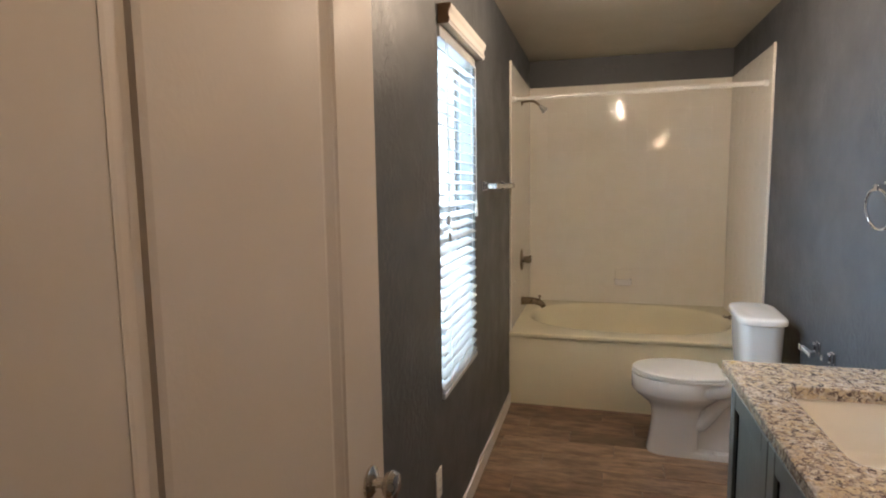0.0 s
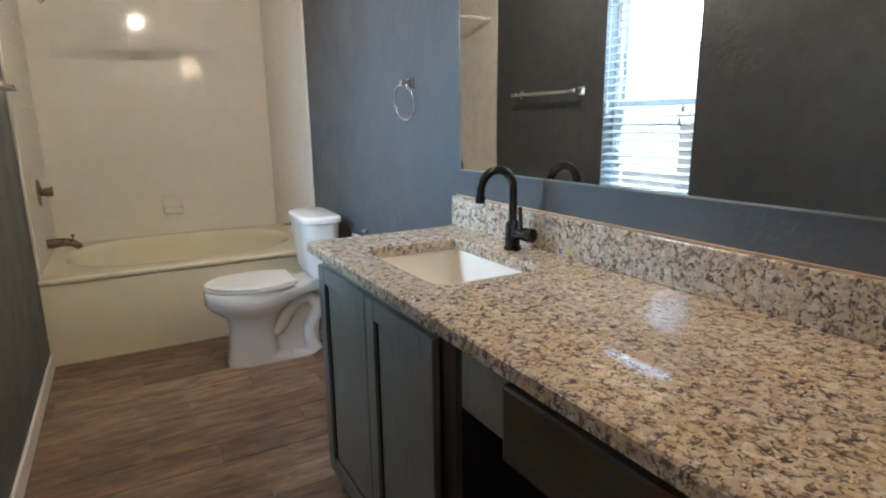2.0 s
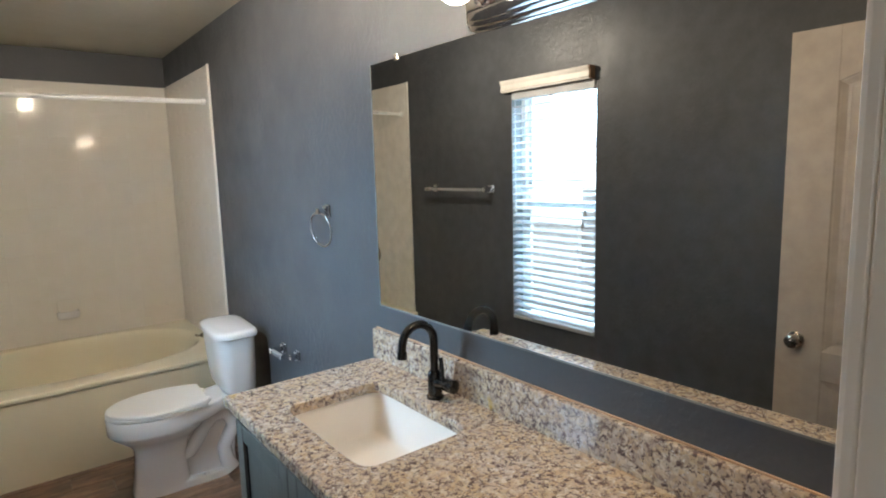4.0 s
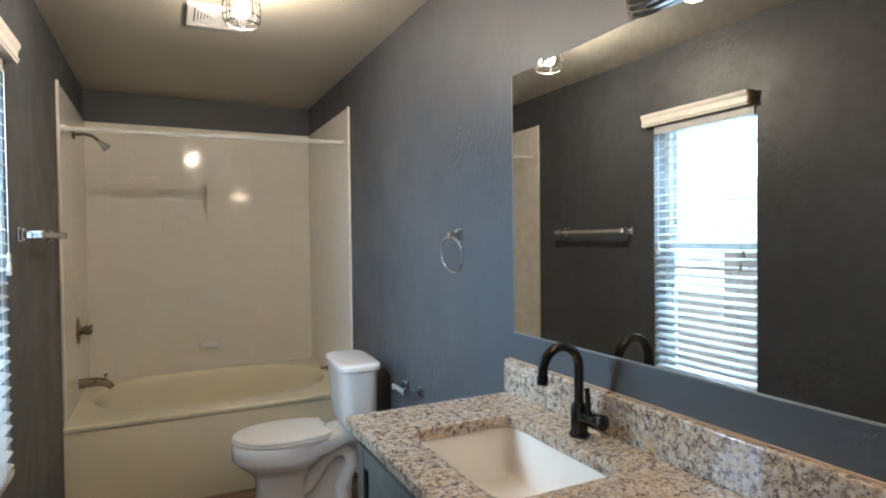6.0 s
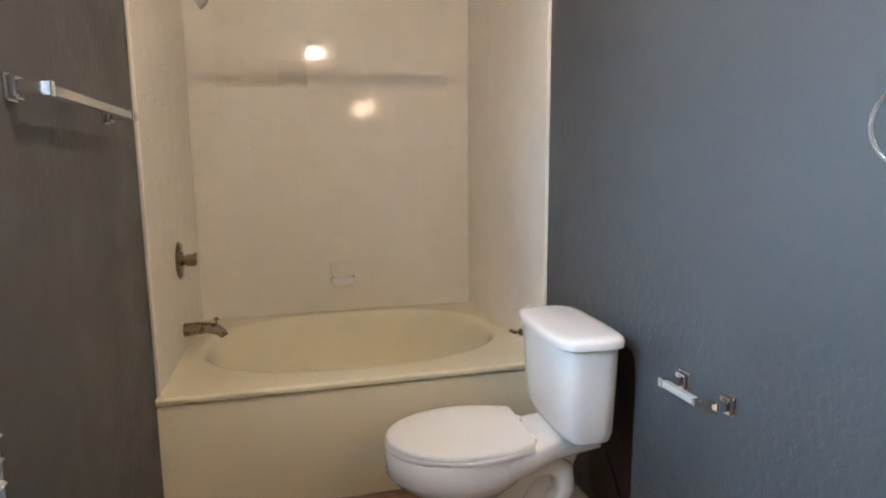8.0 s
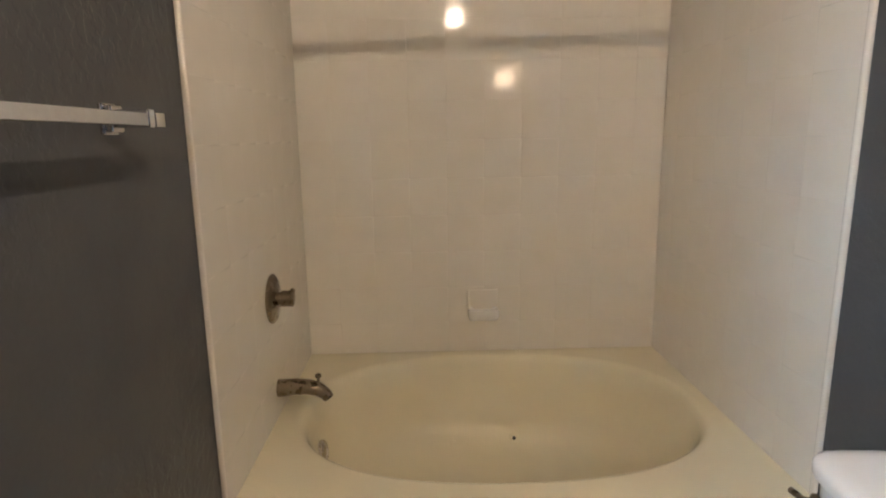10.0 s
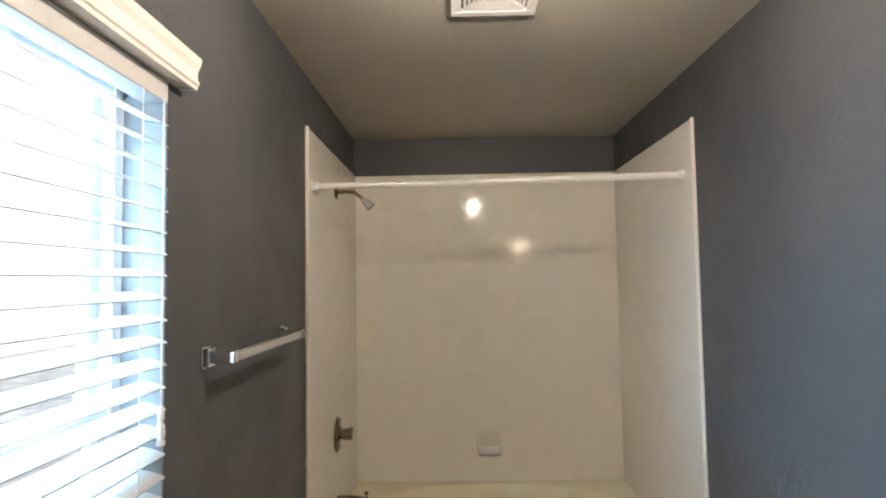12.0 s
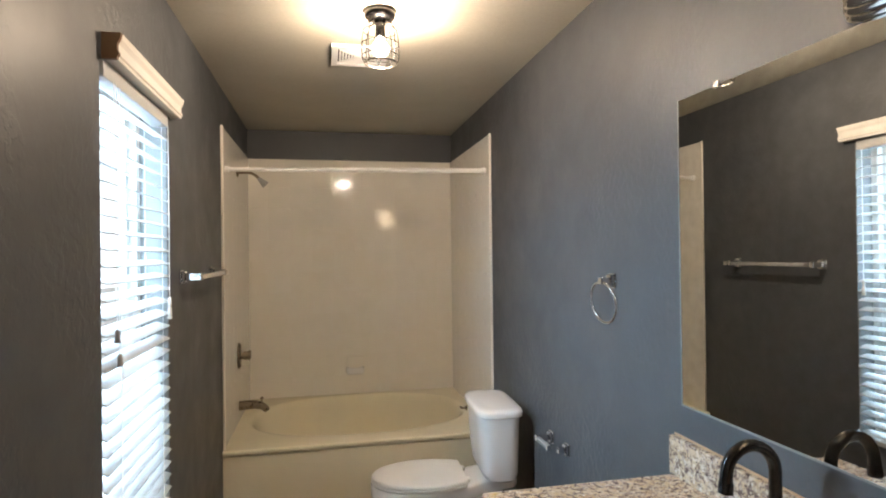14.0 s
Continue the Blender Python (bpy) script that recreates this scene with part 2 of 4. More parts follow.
TILE, GRANITE, PLANK, CABINET = glazed_tile(), granite(), plank_wood(), stained_wood()
GLASS = clear_glass("clear_glass")
ACRYLIC = painted("frosted_acrylic", (0.62, 0.62, 0.60), 0.22, stain=0.02)
ACRYLIC.node_tree.nodes["Principled BSDF"].inputs["Transmission Weight"].default_value = 0.35
MIRROR = metal("mirror_silver", (0.86, 0.88, 0.87), 0.0)
MIRROR.node_tree.nodes["Principled BSDF"].inputs["Roughness"].default_value = 0.004
for link in list(MIRROR.node_tree.links):
    if link.to_socket.name == "Roughness":
        MIRROR.node_tree.links.remove(link)
SCUFFED = scuffed_front()
DARKWOOD = painted("dark_red_brown_edge", (0.030, 0.011, 0.009), 0.5, stain=0.2)
GLOW = glowing("lit_bulb", (1.0, 0.86, 0.66), 60)
GLOBE = glowing("lit_globe", (1.0, 0.76, 0.48), 30)
DAY = glowing("bright_distance", (0.90, 0.95, 1.0), 1.5)


# ---- mesh helpers ----
def part(name, bm, material, parent=None, label="", smooth=False):
    me = bpy.data.meshes.new(name)
    bmesh.ops.recalc_face_normals(bm, faces=bm.faces)
    for f in bm.faces:
        f.smooth = smooth
    bm.to_mesh(me)
    bm.free()
    me.materials.append(material)
    ob = new(name, me)
    if smooth:
        me.set_sharp_from_angle(angle=radians(40))
    if parent:
        ob.parent = parent
    if label:
        ob["label"] = label
    return ob


def thing(name, at, label, category, group="", kind="", turn=0.0):
    ob = new(name)
    ob.empty_display_size = 0.05
    ob.matrix_world = pose(*at, 0, 0, turn)
    return tagged(ob, label, category, group, kind)


def add_box(bm, lo, hi, bevel=0.0, segments=2):
    made = bmesh.ops.create_cube(bm, size=1)["verts"]
    c, s = [(a + b) / 2 for a, b in zip(lo, hi)], [b - a for a, b in zip(lo, hi)]
    for v in made:
        v.co = Vector((c[i] + v.co[i] * s[i] for i in range(3)))
    if bevel:
        edges = list({e for v in made for e in v.link_edges})
        bmesh.ops.bevel(bm, geom=edges, offset=bevel, segments=segments, profile=0.5, affect="EDGES")
    return bm


def box(lo, hi, bevel=0.0, segments=2):
    return add_box(bmesh.new(), lo, hi, bevel, segments)


def skin(bm, rings, closed=True, cap=(True, True)):
    """Faces between rings of points, each ring with as many points."""
    vs = [[bm.verts.new(p) for p in r] for r in rings]
    k = len(vs[0])
    for a, b in zip(vs, vs[1:]):
        for i in range(k if closed else k - 1):
            j = (i + 1) % k
            bm.faces.new((a[i], a[j], b[j], b[i]))
    if cap[0]:
        bm.faces.new(vs[0][::-1])
    if cap[1]:
        bm.faces.new(vs[-1])
    return bm


def lathe(profile, axis=(0, 0, 1), at=(0, 0, 0), sides=24, bm=None):
    """Turns (radius, height) pairs round an axis through the point at."""
    turn = Vector((0, 0, 1)).rotation_difference(Vector(axis)).to_matrix()
    rings = [[Vector(at) + turn @ Vector((max(r, 0.0004) * math.cos(a), max(r, 0.0004) * math.sin(a), h))
              for a in (2 * math.pi * i / sides for i in range(sides))] for r, h in profile]
    return skin(bm or bmesh.new(), rings)


def tube(points, radius, sides=12, bm=None, closed=False):
    """A round bar along a line of points; radius: a number, or one for each point."""
    pts = [Vector(p) for p in points]
    k = len(pts)
    radii = radius if isinstance(radius, (list, tuple)) else [radius] * k
    rings, side = [], None
    for i, p in enumerate(pts):
        if closed:
            way = pts[(i + 1) % k] - pts[i - 1]
        else:
            way = pts[min(i + 1, k - 1)] - pts[max(i - 1, 0)]
        way.normalize()
        if side is None:
            side = way.orthogonal().normalized()
        side = (side - way * side.dot(way)).normalized()
        up = way.cross(side)
        rings.append([p + radii[i] * (side * math.cos(a) + up * math.sin(a)) for a in (2 * math.pi * j / sides for j in range(sides))])
    if closed:
        return skin(bm or bmesh.new(), rings + [rings[0]], cap=(False, False))
    return skin(bm or bmesh.new(), rings)


def arc(centre, radius, start, stop, steps, u, v):
    c, u, v = Vector(centre), Vector(u), Vector(v)
    return [c + radius * (u * math.cos(radians(start + (stop - start) * i / steps)) + v * math.sin(radians(start + (stop - start) * i / steps))) for i in range(steps + 1)]


def oval(cx, cy, ax, ay, z, power=2.0, count=48, egg=0.0):
    """A ring shaped as a superellipse; egg draws its -x end to a point."""
    ring = []
    for i in range(count):
        a = 2 * math.pi * i / count
        c, s = math.cos(a), math.sin(a)
        x = math.copysign(abs(c) ** (2 / power), c)
        y = math.copysign(abs(s) ** (2 / power), s)
        ring.append((cx + ax * x, cy + ay * y * (1 - egg * max(0, -x)), z))
    return ring


def holed(axis, at, thick, span, hole):
    """A wall slab across an axis, with a hole cut through: span and hole are (a0, a1, z0, z1)."""
    bm = bmesh.new()
    a0, a1, z0, z1 = span
    h0, h1, k0, k1 = hole
    for p0, p1, q0, q1 in ((a0, h0, z0, z1), (h1, a1, z0, z1), (h0, h1, z0, k0), (h0, h1, k1, z1)):
        if p1 - p0 > 1e-4 and q1 - q0 > 1e-4:
            if axis == "x":
                add_box(bm, (at, p0, q0), (at + thick, p1, q1))
            else:
                add_box(bm, (p0, at, q0), (p1, at + thick, q1))
    bmesh.ops.remove_doubles(bm, verts=bm.verts, dist=0.0005)
    return bm


# ---- plan ----
XL, XR = -0.008, 1.504            # faces of the long walls
Y_DOOR, Y_TUB, Y_BACK = 0.85, 4.30, 5.385
H = 2.44
WIN = (2.615, 3.235, 0.632, 2.03)  # window opening: y from, to, z from, to
DOOR = (0.085, 0.888, 2.06)       # door opening: x from, to, height

# ---- structure ----
def structure(name, bm, material, label, category):
    return tagged(part(name, bm, material), label, category, kind="structure")


structure("wall_west", holed("x", XL - 0.15, 0.15, (Y_DOOR - 0.115, Y_BACK + 0.12, 0, H), WIN), WALL, "warm grey textured wall with a window opening", "wall")
structure("wall_east", box((XR, Y_DOOR - 0.115, 0), (XR + 0.12, Y_BACK + 0.12, H)), WALL, "grey textured wall behind the vanity and toilet", "wall")
structure("wall_north", box((XL, Y_BACK, 0), (XR, Y_BACK + 0.12, H)), WALL, "dark grey wall strip above the tub tiles", "wall")
structure("wall_south", holed("y", Y_DOOR - 0.115, 0.115, (XL, XR, 0, H), (DOOR[0] - 0.018, DOOR[1] + 0.018, -0.001, DOOR[2] + 0.018)), WALL, "grey wall with the doorway", "wall")
structure("ceiling", box((XL - 0.15, Y_DOOR - 0.115, H), (XR + 0.12, Y_BACK + 0.12, H + 0.1)), CEIL, "cream textured ceiling", "ceiling")
floor = structure("floor", box((XL - 0.15, -2.0, -0.1), (XR + 0.9, Y_BACK + 0.12, -0.009)), GROUT, "brown wood-look plank tile floor", "floor")

# hall behind the doorway, unseen; pale walls and west opening serve the fill lamp
structure("wall_hall_south", box((-1.3, -2.12, 0), (2.4, -2.0, H)), HALLW, "plain pale hall wall", "wall")
structure("wall_hall_west", holed("x", -1.42, 0.12, (-2.12, Y_DOOR - 0.115, 0, H), (-1.1, -0.4, 1.25, 1.95)), HALLW, "unseen pale hall wall with an added opening for the fill lamp", "wall")
structure("wall_hall_east", box((2.4, -2.12, 0), (2.52, Y_DOOR - 0.115, H)), HALLW, "plain pale hall wall", "wall")
structure("wall_hall_north_1", box((-1.3, Y_DOOR - 0.113, 0), (XL - 0.15, Y_DOOR - 0.001, H)), HALLW, "plain pale hall wall", "wall")
structure("wall_hall_north_2", box((XR + 0.12, Y_DOOR - 0.113, 0), (2.4, Y_DOOR - 0.001, H)), HALLW, "plain pale hall wall", "wall")
structure("ceiling_hall", box((-1.42, -2.12, H), (2.52, Y_DOOR - 0.117, H + 0.1)), CEIL, "cream hall ceiling", "ceiling")
structure("floor_hall", box((-1.42, -2.12, -0.1), (2.52, Y_DOOR - 0.117, -0.012)), GROUT, "dark hall floor", "floor")


def baseboard(name, lo, hi, label="white painted wooden baseboard along the wall"):
    structure(name, box(lo, hi, 0.004), WHITE, label, "baseboard")


TUB_END = 4.262
baseboard("baseboard_west", (XL, 1.10, -0.004), (XL + 0.014, TUB_END, 0.080))
baseboard("baseboard_east", (XR - 0.014, 2.49, -0.004), (XR, TUB_END, 0.080))

# door jambs and casing
jx0, jx1, jz = DOOR
jamb = bmesh.new()
add_box(jamb, (jx0 - 0.018, Y_DOOR - 0.116, 0), (jx0, Y_DOOR + 0.001, jz + 0.018), 0.0015)
add_box(jamb, (jx1, Y_DOOR - 0.116, 0), (jx1 + 0.018, Y_DOOR + 0.001, jz + 0.018), 0.0015)
add_box(jamb, (jx0, Y_DOOR - 0.116, jz), (jx1, Y_DOOR + 0.001, jz + 0.018), 0.0015)
add_box(jamb, (jx1 - 0.011, Y_DOOR - 0.075, 0), (jx1, Y_DOOR - 0.04, jz), 0.002)
structure("trim_door_jamb", jamb, WHITE, "white painted door jamb with stop", "door jamb")
for side, (y0, y1) in (("inner", (Y_DOOR, Y_DOOR + 0.016)), ("outer", (Y_DOOR - 0.131, Y_DOOR - 0.115))):
    cas = bmesh.new()
    add_box(cas, (jx1 + 0.004, y0, 0), (jx1 + 0.043, y1, jz + 0.06), 0.005)
    add_box(cas, (jx0 - 0.06, y0, 0), (jx0 - 0.004, y1, jz + 0.06), 0.005)
    add_box(cas, (jx0 - 0.004, y0, jz + 0.004), (jx1 + 0.004, y1, jz + 0.06), 0.005)
    structure("trim_door_casing_" + side, cas, WHITE, "white painted moulded door casing", "door casing")

# ---- window ----
w0, w1, wz0, wz1 = WIN
window = thing("window_1", (XL - 0.115, (w0 + w1) / 2, wz0), "white vinyl single-hung window in a deep drywall opening", "window", kind="structure")


def win_part(name, lo, hi, material, label="", bevel=0.004):
    o = window.matrix_world.translation
    return part(name, box([a - b for a, b in zip(lo, o)], [a - b for a, b in zip(hi, o)], bevel), material, window, label)


fx0, fx1 = XL - 0.148, XL - 0.09
win_part("window_frame", (fx0, w0, wz0), (fx1, w0 + 0.035, wz1), PLAST)
win_part("window_frame", (fx0, w1 - 0.035, wz0), (fx1, w1, wz1), PLAST)
win_part("window_frame", (fx0, w0 + 0.035, wz1 - 0.035), (fx1, w1 - 0.035, wz1), PLAST)
win_part("window_frame", (fx0, w0 + 0.035, wz0), (fx1, w1 - 0.035, wz0 + 0.035), PLAST)
win_part("meeting_rail", (fx0 + 0.01, w0 + 0.035, 1.335), (fx1 - 0.006, w1 - 0.035, 1.375), PLAST)
for z0, z1, dx in ((wz0 + 0.035, 1.335, 0.022), (1.375, wz1 - 0.035, 0.0)):
    win_part("sash_stile", (fx0 + 0.006 + dx, w0 + 0.035, z0), (fx0 + 0.032 + dx, w0 + 0.065, z1), PLAST)
    win_part("sash_stile", (fx0 + 0.006 + dx, w1 - 0.065, z0), (fx0 + 0.032 + dx, w1 - 0.035, z1), PLAST)
    pane = win_part("pane", (fx0 + 0.017 + dx, w0 + 0.065, z0), (fx0 + 0.021 + dx, w1 - 0.065, z1), GLASS, "clear glass pane", 0)
    pane.visible_shadow = False
for y0, y1 in ((w0, w0 + 0.004), (w1 - 0.004, w1)):
    win_part("window_return", (fx1 + 0.001, y0, wz0 + 0.001), (XL - 0.002, y1, wz1 - 0.001), RETURN, "pale grey window return", 0)

# ---- outside ----
GROUND = painted("dry_pale_ground", (0.42, 0.40, 0.35), 0.9, stain=0.2, relief=0.01, relief_scale=12)
FENCE = painted("weathered_pale_fence", (0.60, 0.58, 0.54), 0.8, stain=0.15, relief=0.002, relief_scale=30)
structure("ground", box((-400, -400, -0.75), (400, 400, -0.55)), GROUND, "pale dry yard ground outside the window", "ground")
backdrop = part("backdrop", box((-14.0, -60, -0.55), (-13.9, 200, 40)), DAY)
tagged(backdrop, "bright hazy sky beyond the yard", "sky", kind="structure")
fence = thing("fence", (-4.6, 3.2, -0.55), "pale weathered board fence in the yard", "fence")
for k in range(24):
    part("board", box((-0.01, -3.0 + k * 0.25, 0.0), (0.012, -3.0 + k * 0.25 + 0.238, 1.75 + 0.01 * (k % 3)), 0.003), FENCE, fence)
for z in (0.4, 1.4):
    part("rail", box((-0.05, -3.0, z), (-0.011, 3.0, z + 0.08), 0.004), FENCE, fence)

# ---- bathtub and tiled surround ----
RIM, TUB_FRONT = 0.486, TUB_END
tub = thing("bathtub", (0.748, 4.84, 0), "cream acrylic garden tub with an oval whirlpool basin", "bathtub")


def tub_shell():
    x0, x1, y0, y1 = XL + 0.002 - 0.748, XR - 0.002 - 0.748, TUB_FRONT - 4.84, Y_BACK - 0.012 - 4.84
    count, bm = 72, bmesh.new()
    edge = oval(0.008, 0.012, 0.672, 0.452, RIM, 2.4, count)

    def snapped(ring, corners):
        """Moves the ring's nearest points onto the corners."""
        for cx_, cy_ in corners:
            k = min(range(len(ring)), key=lambda i: (ring[i][0] - cx_) ** 2 + (ring[i][1] - cy_) ** 2)
            ring[k] = (cx_, cy_, ring[k][2])
        return ring

    def outer(z, grow=0.0):
        ring = []
        for px, py, _ in edge:
            k = min((x1 if px > 0 else -x0) / max(abs(px), 1e-6), ((y1 if py > 0 else -y0) + (grow if py < 0 else 0)) / max(abs(py), 1e-6))
            ring.append((px * k, py * k, z))
        return snapped(ring, [(x0, y0 - grow), (x1, y0 - grow), (x0, y1), (x1, y1)])

    rings = [outer(RIM - 0.025, -0.030), outer(RIM - 0.025), outer(RIM - 0.021, 0.004), outer(RIM - 0.008, 0.004), outer(RIM, -0.004)]
    for grow, z in ((1.045, RIM + 0.003), (1.02, RIM + 0.001), (1.0, RIM - 0.007), (0.982, RIM - 0.028), (0.962, RIM - 0.075), (0.935, RIM - 0.16),
                    (0.89, RIM - 0.26), (0.82, RIM - 0.34), (0.72, RIM - 0.375), (0.45, RIM - 0.385), (0.1, RIM - 0.388)):
        rings.append(oval(0.008, 0.012, 0.672 * grow, 0.452 * grow, z, 2.4, count))
    return skin(bm, rings, cap=(False, True))


part("tub_shell", tub_shell(), ACRYL, tub, smooth=True)
apron = bmesh.new()
ax0, ax1 = XL + 0.002 - 0.748, XR - 0.002 - 0.748
rows = [(0.0, 0.010), (0.012, 0.008), (0.20, 0.002), (0.425, 0.004), (0.448, 0.006), (0.453, 0.012), (0.455, 0.034), (0.470, 0.034)]
profile = [(z, d_) for z, d_ in rows] + [(z, d_ + 0.010) for z, d_ in reversed(rows)]
skin(apron, [[(x, TUB_FRONT + 0.004 - 4.84 + d_, z) for z, d_ in profile] for x in (ax0, 0.0, ax1)], cap=(True, True))
part("apron", apron, ACRYL, tub, "cream front apron", smooth=True)
for jx, jy, jz_ in ((-0.14, 0.372, 0.125), (0.12, 0.380, 0.150), (0.49, 0.325, 0.24), (0.05, -0.395, 0.27), (-0.42, -0.375, 0.25)):
    out = Vector((-jx, -jy, 0.12)).normalized()
    jet = part("jet", lathe([(0.022, -0.004), (0.024, 0.004), (0.018, 0.010), (0.009, 0.011), (0.008, 0.004)], out, (jx, jy, jz_), 16), ACRYL, tub, "round whirlpool jet", True)
    part("nozzle", lathe([(0.007, 0.0), (0.007, 0.0125), (0.003, 0.013)], out, (jx, jy, jz_), 12), RUBBER, jet, "black jet opening")
overflow = part("overflow_plate", lathe([(0.036, -0.006), (0.036, 0.006), (0.030, 0.012), (0.012, 0.014), (0.006, 0.02)], (1, 0, 0.18), (-0.607, -0.03, 0.355), 24), NICKEL, tub, "brushed nickel overflow plate", True)

surround = thing("tub_surround", (0.748, Y_BACK, RIM), "cream glazed square tile surround with a soap dish", "tub surround", kind="structure")
OX, OY, OZ = 0.748, Y_BACK, RIM
TOP = 2.226


def sur(name, lo, hi, material, label="", bevel=0.0):
    o = (OX, OY, OZ)
    return part(name, box([a - b for a, b in zip(lo, o)], [a - b for a, b in zip(hi, o)], bevel), material, surround, label)


GROUTW = painted("white_tile_joint", (0.80, 0.76, 0.68), 0.30, stain=0.02)
sur("backing", (XL + 0.008, Y_BACK - 0.010, RIM - 0.02), (XR - 0.008, Y_BACK, TOP), GROUTW, "pale tile joints")
sur("backing", (XL, Y_TUB + 0.002, RIM - 0.02), (XL + 0.008, Y_BACK, TOP), GROUTW, "pale tile joints")
sur("backing", (XR - 0.008, Y_TUB + 0.002, RIM - 0.02), (XR, Y_BACK, TOP), GROUTW, "pale tile joints")
for x0, x1 in ((XL, XL + 0.015), (XR - 0.015, XR)):
    sur("edge_strip", (x0, Y_TUB - 0.012, RIM - 0.002), (x1, Y_TUB + 0.004, TOP + 0.004), TILE, "glossy rounded edge strip", 0.005)

dish = bmesh.new()
add_box(dish, (-0.068, -0.006, -0.060), (0.068, 0.0, 0.062), 0.0045, 3)
soap = part("soap_dish", dish, TILE, surround, "cream ceramic soap dish", smooth=True)
soap.location = (0.748 - OX, -0.0085, 0.700 - OZ)
tray = bmesh.new()
rings = [[(px, -0.004 - deep / 2 + py, z) for px, py, _ in oval(0, 0, 0.066 - k, deep / 2, 0, 5.0, 40)]
         for z, k, deep in ((-0.066, 0.016, 0.040), (-0.060, 0.006, 0.058), (-0.046, 0.001, 0.068), (-0.020, 0.0, 0.072), (-0.013, 0.003, 0.070), (-0.012, 0.008, 0.064), (-0.022, 0.014, 0.054), (-0.024, 0.030, 0.040))]
part("tray", skin(tray, rings), PORC, soap, smooth=True)
part("soap_dish_curb", tube([(-0.062, -0.010, 0.056), (-0.063, -0.016, 0.02), (-0.062, -0.030, -0.020)], [0.004, 0.006, 0.009], 10), TILE, soap, smooth=True)

# tub valve, spout, shower head, rod
VX = XL + 0.010
valve = thing("tub_valve", (VX, 4.825, 0.896), "bronze tub valve plate with a stubby lever", "tub valve")
part("escutcheon", lathe([(0.082, 0), (0.082, 0.004), (0.074, 0.010), (0.040, 0.014), (0.030, 0.016)], (1, 0, 0), sides=36), BRONZE, valve, smooth=True)
part("stem", lathe([(0.022, 0.012), (0.022, 0.030), (0.027, 0.032), (0.027, 0.066), (0.020, 0.072), (0.006, 0.074)], (1, 0, 0)), BRONZE, valve, smooth=True)
part("lever", tube([(0.055, 0, 0.0), (0.060, 0.0, 0.018), (0.072, 0, 0.030)], [0.011, 0.009, 0.008]), BRONZE, valve, smooth=True)

spout = thing("tub_spout", (VX, 4.822, 0.584), "bronze tub spout with a diverter knob", "tub spout")
part("spout_body", tube([(0, 0, 0), (0.015, 0, 0), (0.06, 0, 0.003), (0.10, 0, 0.002), (0.135, 0, -0.008), (0.158, 0, -0.026), (0.166, 0, -0.040)],
                        [0.030, 0.030, 0.028, 0.026, 0.024, 0.021, 0.019], 20), BRONZE, spout, smooth=True)
part("diverter_knob", lathe([(0.005, 0), (0.005, 0.022), (0.010, 0.025), (0.011, 0.033), (0.006, 0.038)], (0, 0, 1), (0.135, 0, 0.010), 14), BRONZE, spout, smooth=True)

shower = thing("wall_shower", (VX, 4.815, 2.045), "bronze shower arm with a small clear head", "shower")
part("flange", lathe([(0.030, 0), (0.030, 0.004), (0.014, 0.012)], (1, 0, 0)), BRONZE, shower, smooth=True)
part("arm", tube([(0, 0, 0), (0.06, 0, 0.004), (0.090, 0, -0.002), (0.115, 0, -0.018), (0.128, 0, -0.032)], 0.0095), BRONZE, shower, smooth=True)
part("spray_head", lathe([(0.010, 0), (0.014, 0.012), (0.017, 0.03), (0.024, 0.052), (0.026, 0.060), (0.004, 0.062)], (0.72, 0, -0.69), (0.128, 0, -0.032), 20), ACRYLIC, shower, "translucent spray head", True)

rod = thing("shower_rod", (XL + 0.008, 4.372, 2.002), "white tension shower curtain rod", "curtain rod")
rod_end = (XR - 0.008 - (XL + 0.008), 0.018, 0.020)
d = Vector(rod_end)
part("thin_tube", tube([(0, 0, 0), d * 0.47], 0.0115, 20), PLAST, rod, smooth=True)
part("thick_tube", tube([d * 0.46, d * 0.462, d], 0.0138, 20), PLAST, rod, smooth=True)
part("end_cap", lathe([(0.019, 0.001), (0.019, 0.022), (0.014, 0.026)], d), PLAST, rod, "white rubber end cap", True)
part("end_cap", lathe([(0.019, 0.001), (0.019, 0.022), (0.014, 0.026)], -d, rod_end), PLAST, rod, "white rubber end cap", True)

# ---- toilet ----
toilet = thing("toilet", (1.471, 3.785, 0), "white porcelain two-piece toilet with a closed lid", "toilet", turn=177.0)
# own axes: x towards the front of the bowl, y across


def seat_ring(grow, z):
    """The outline of the seat: a long oval front, straight flanks and a squared rear edge."""
    ring = [(0.462 + (0.268 + grow) * math.cos(a), (0.186 + grow) * math.sin(a), z) for a in (radians(-90 + 180 * k / 32) for k in range(33))]
    flank = [(0.40, 0.181), (0.34, 0.164), (0.300, 0.150), (0.286, 0.146), (0.282, 0.138)]
    ring += [(x, y + grow, z) for x, y in flank]
    ring += [(0.282, y, z) for y in (0.06, 0.0, -0.06)]
    return ring + [(x, -y - grow, z) for x, y in reversed(flank)]


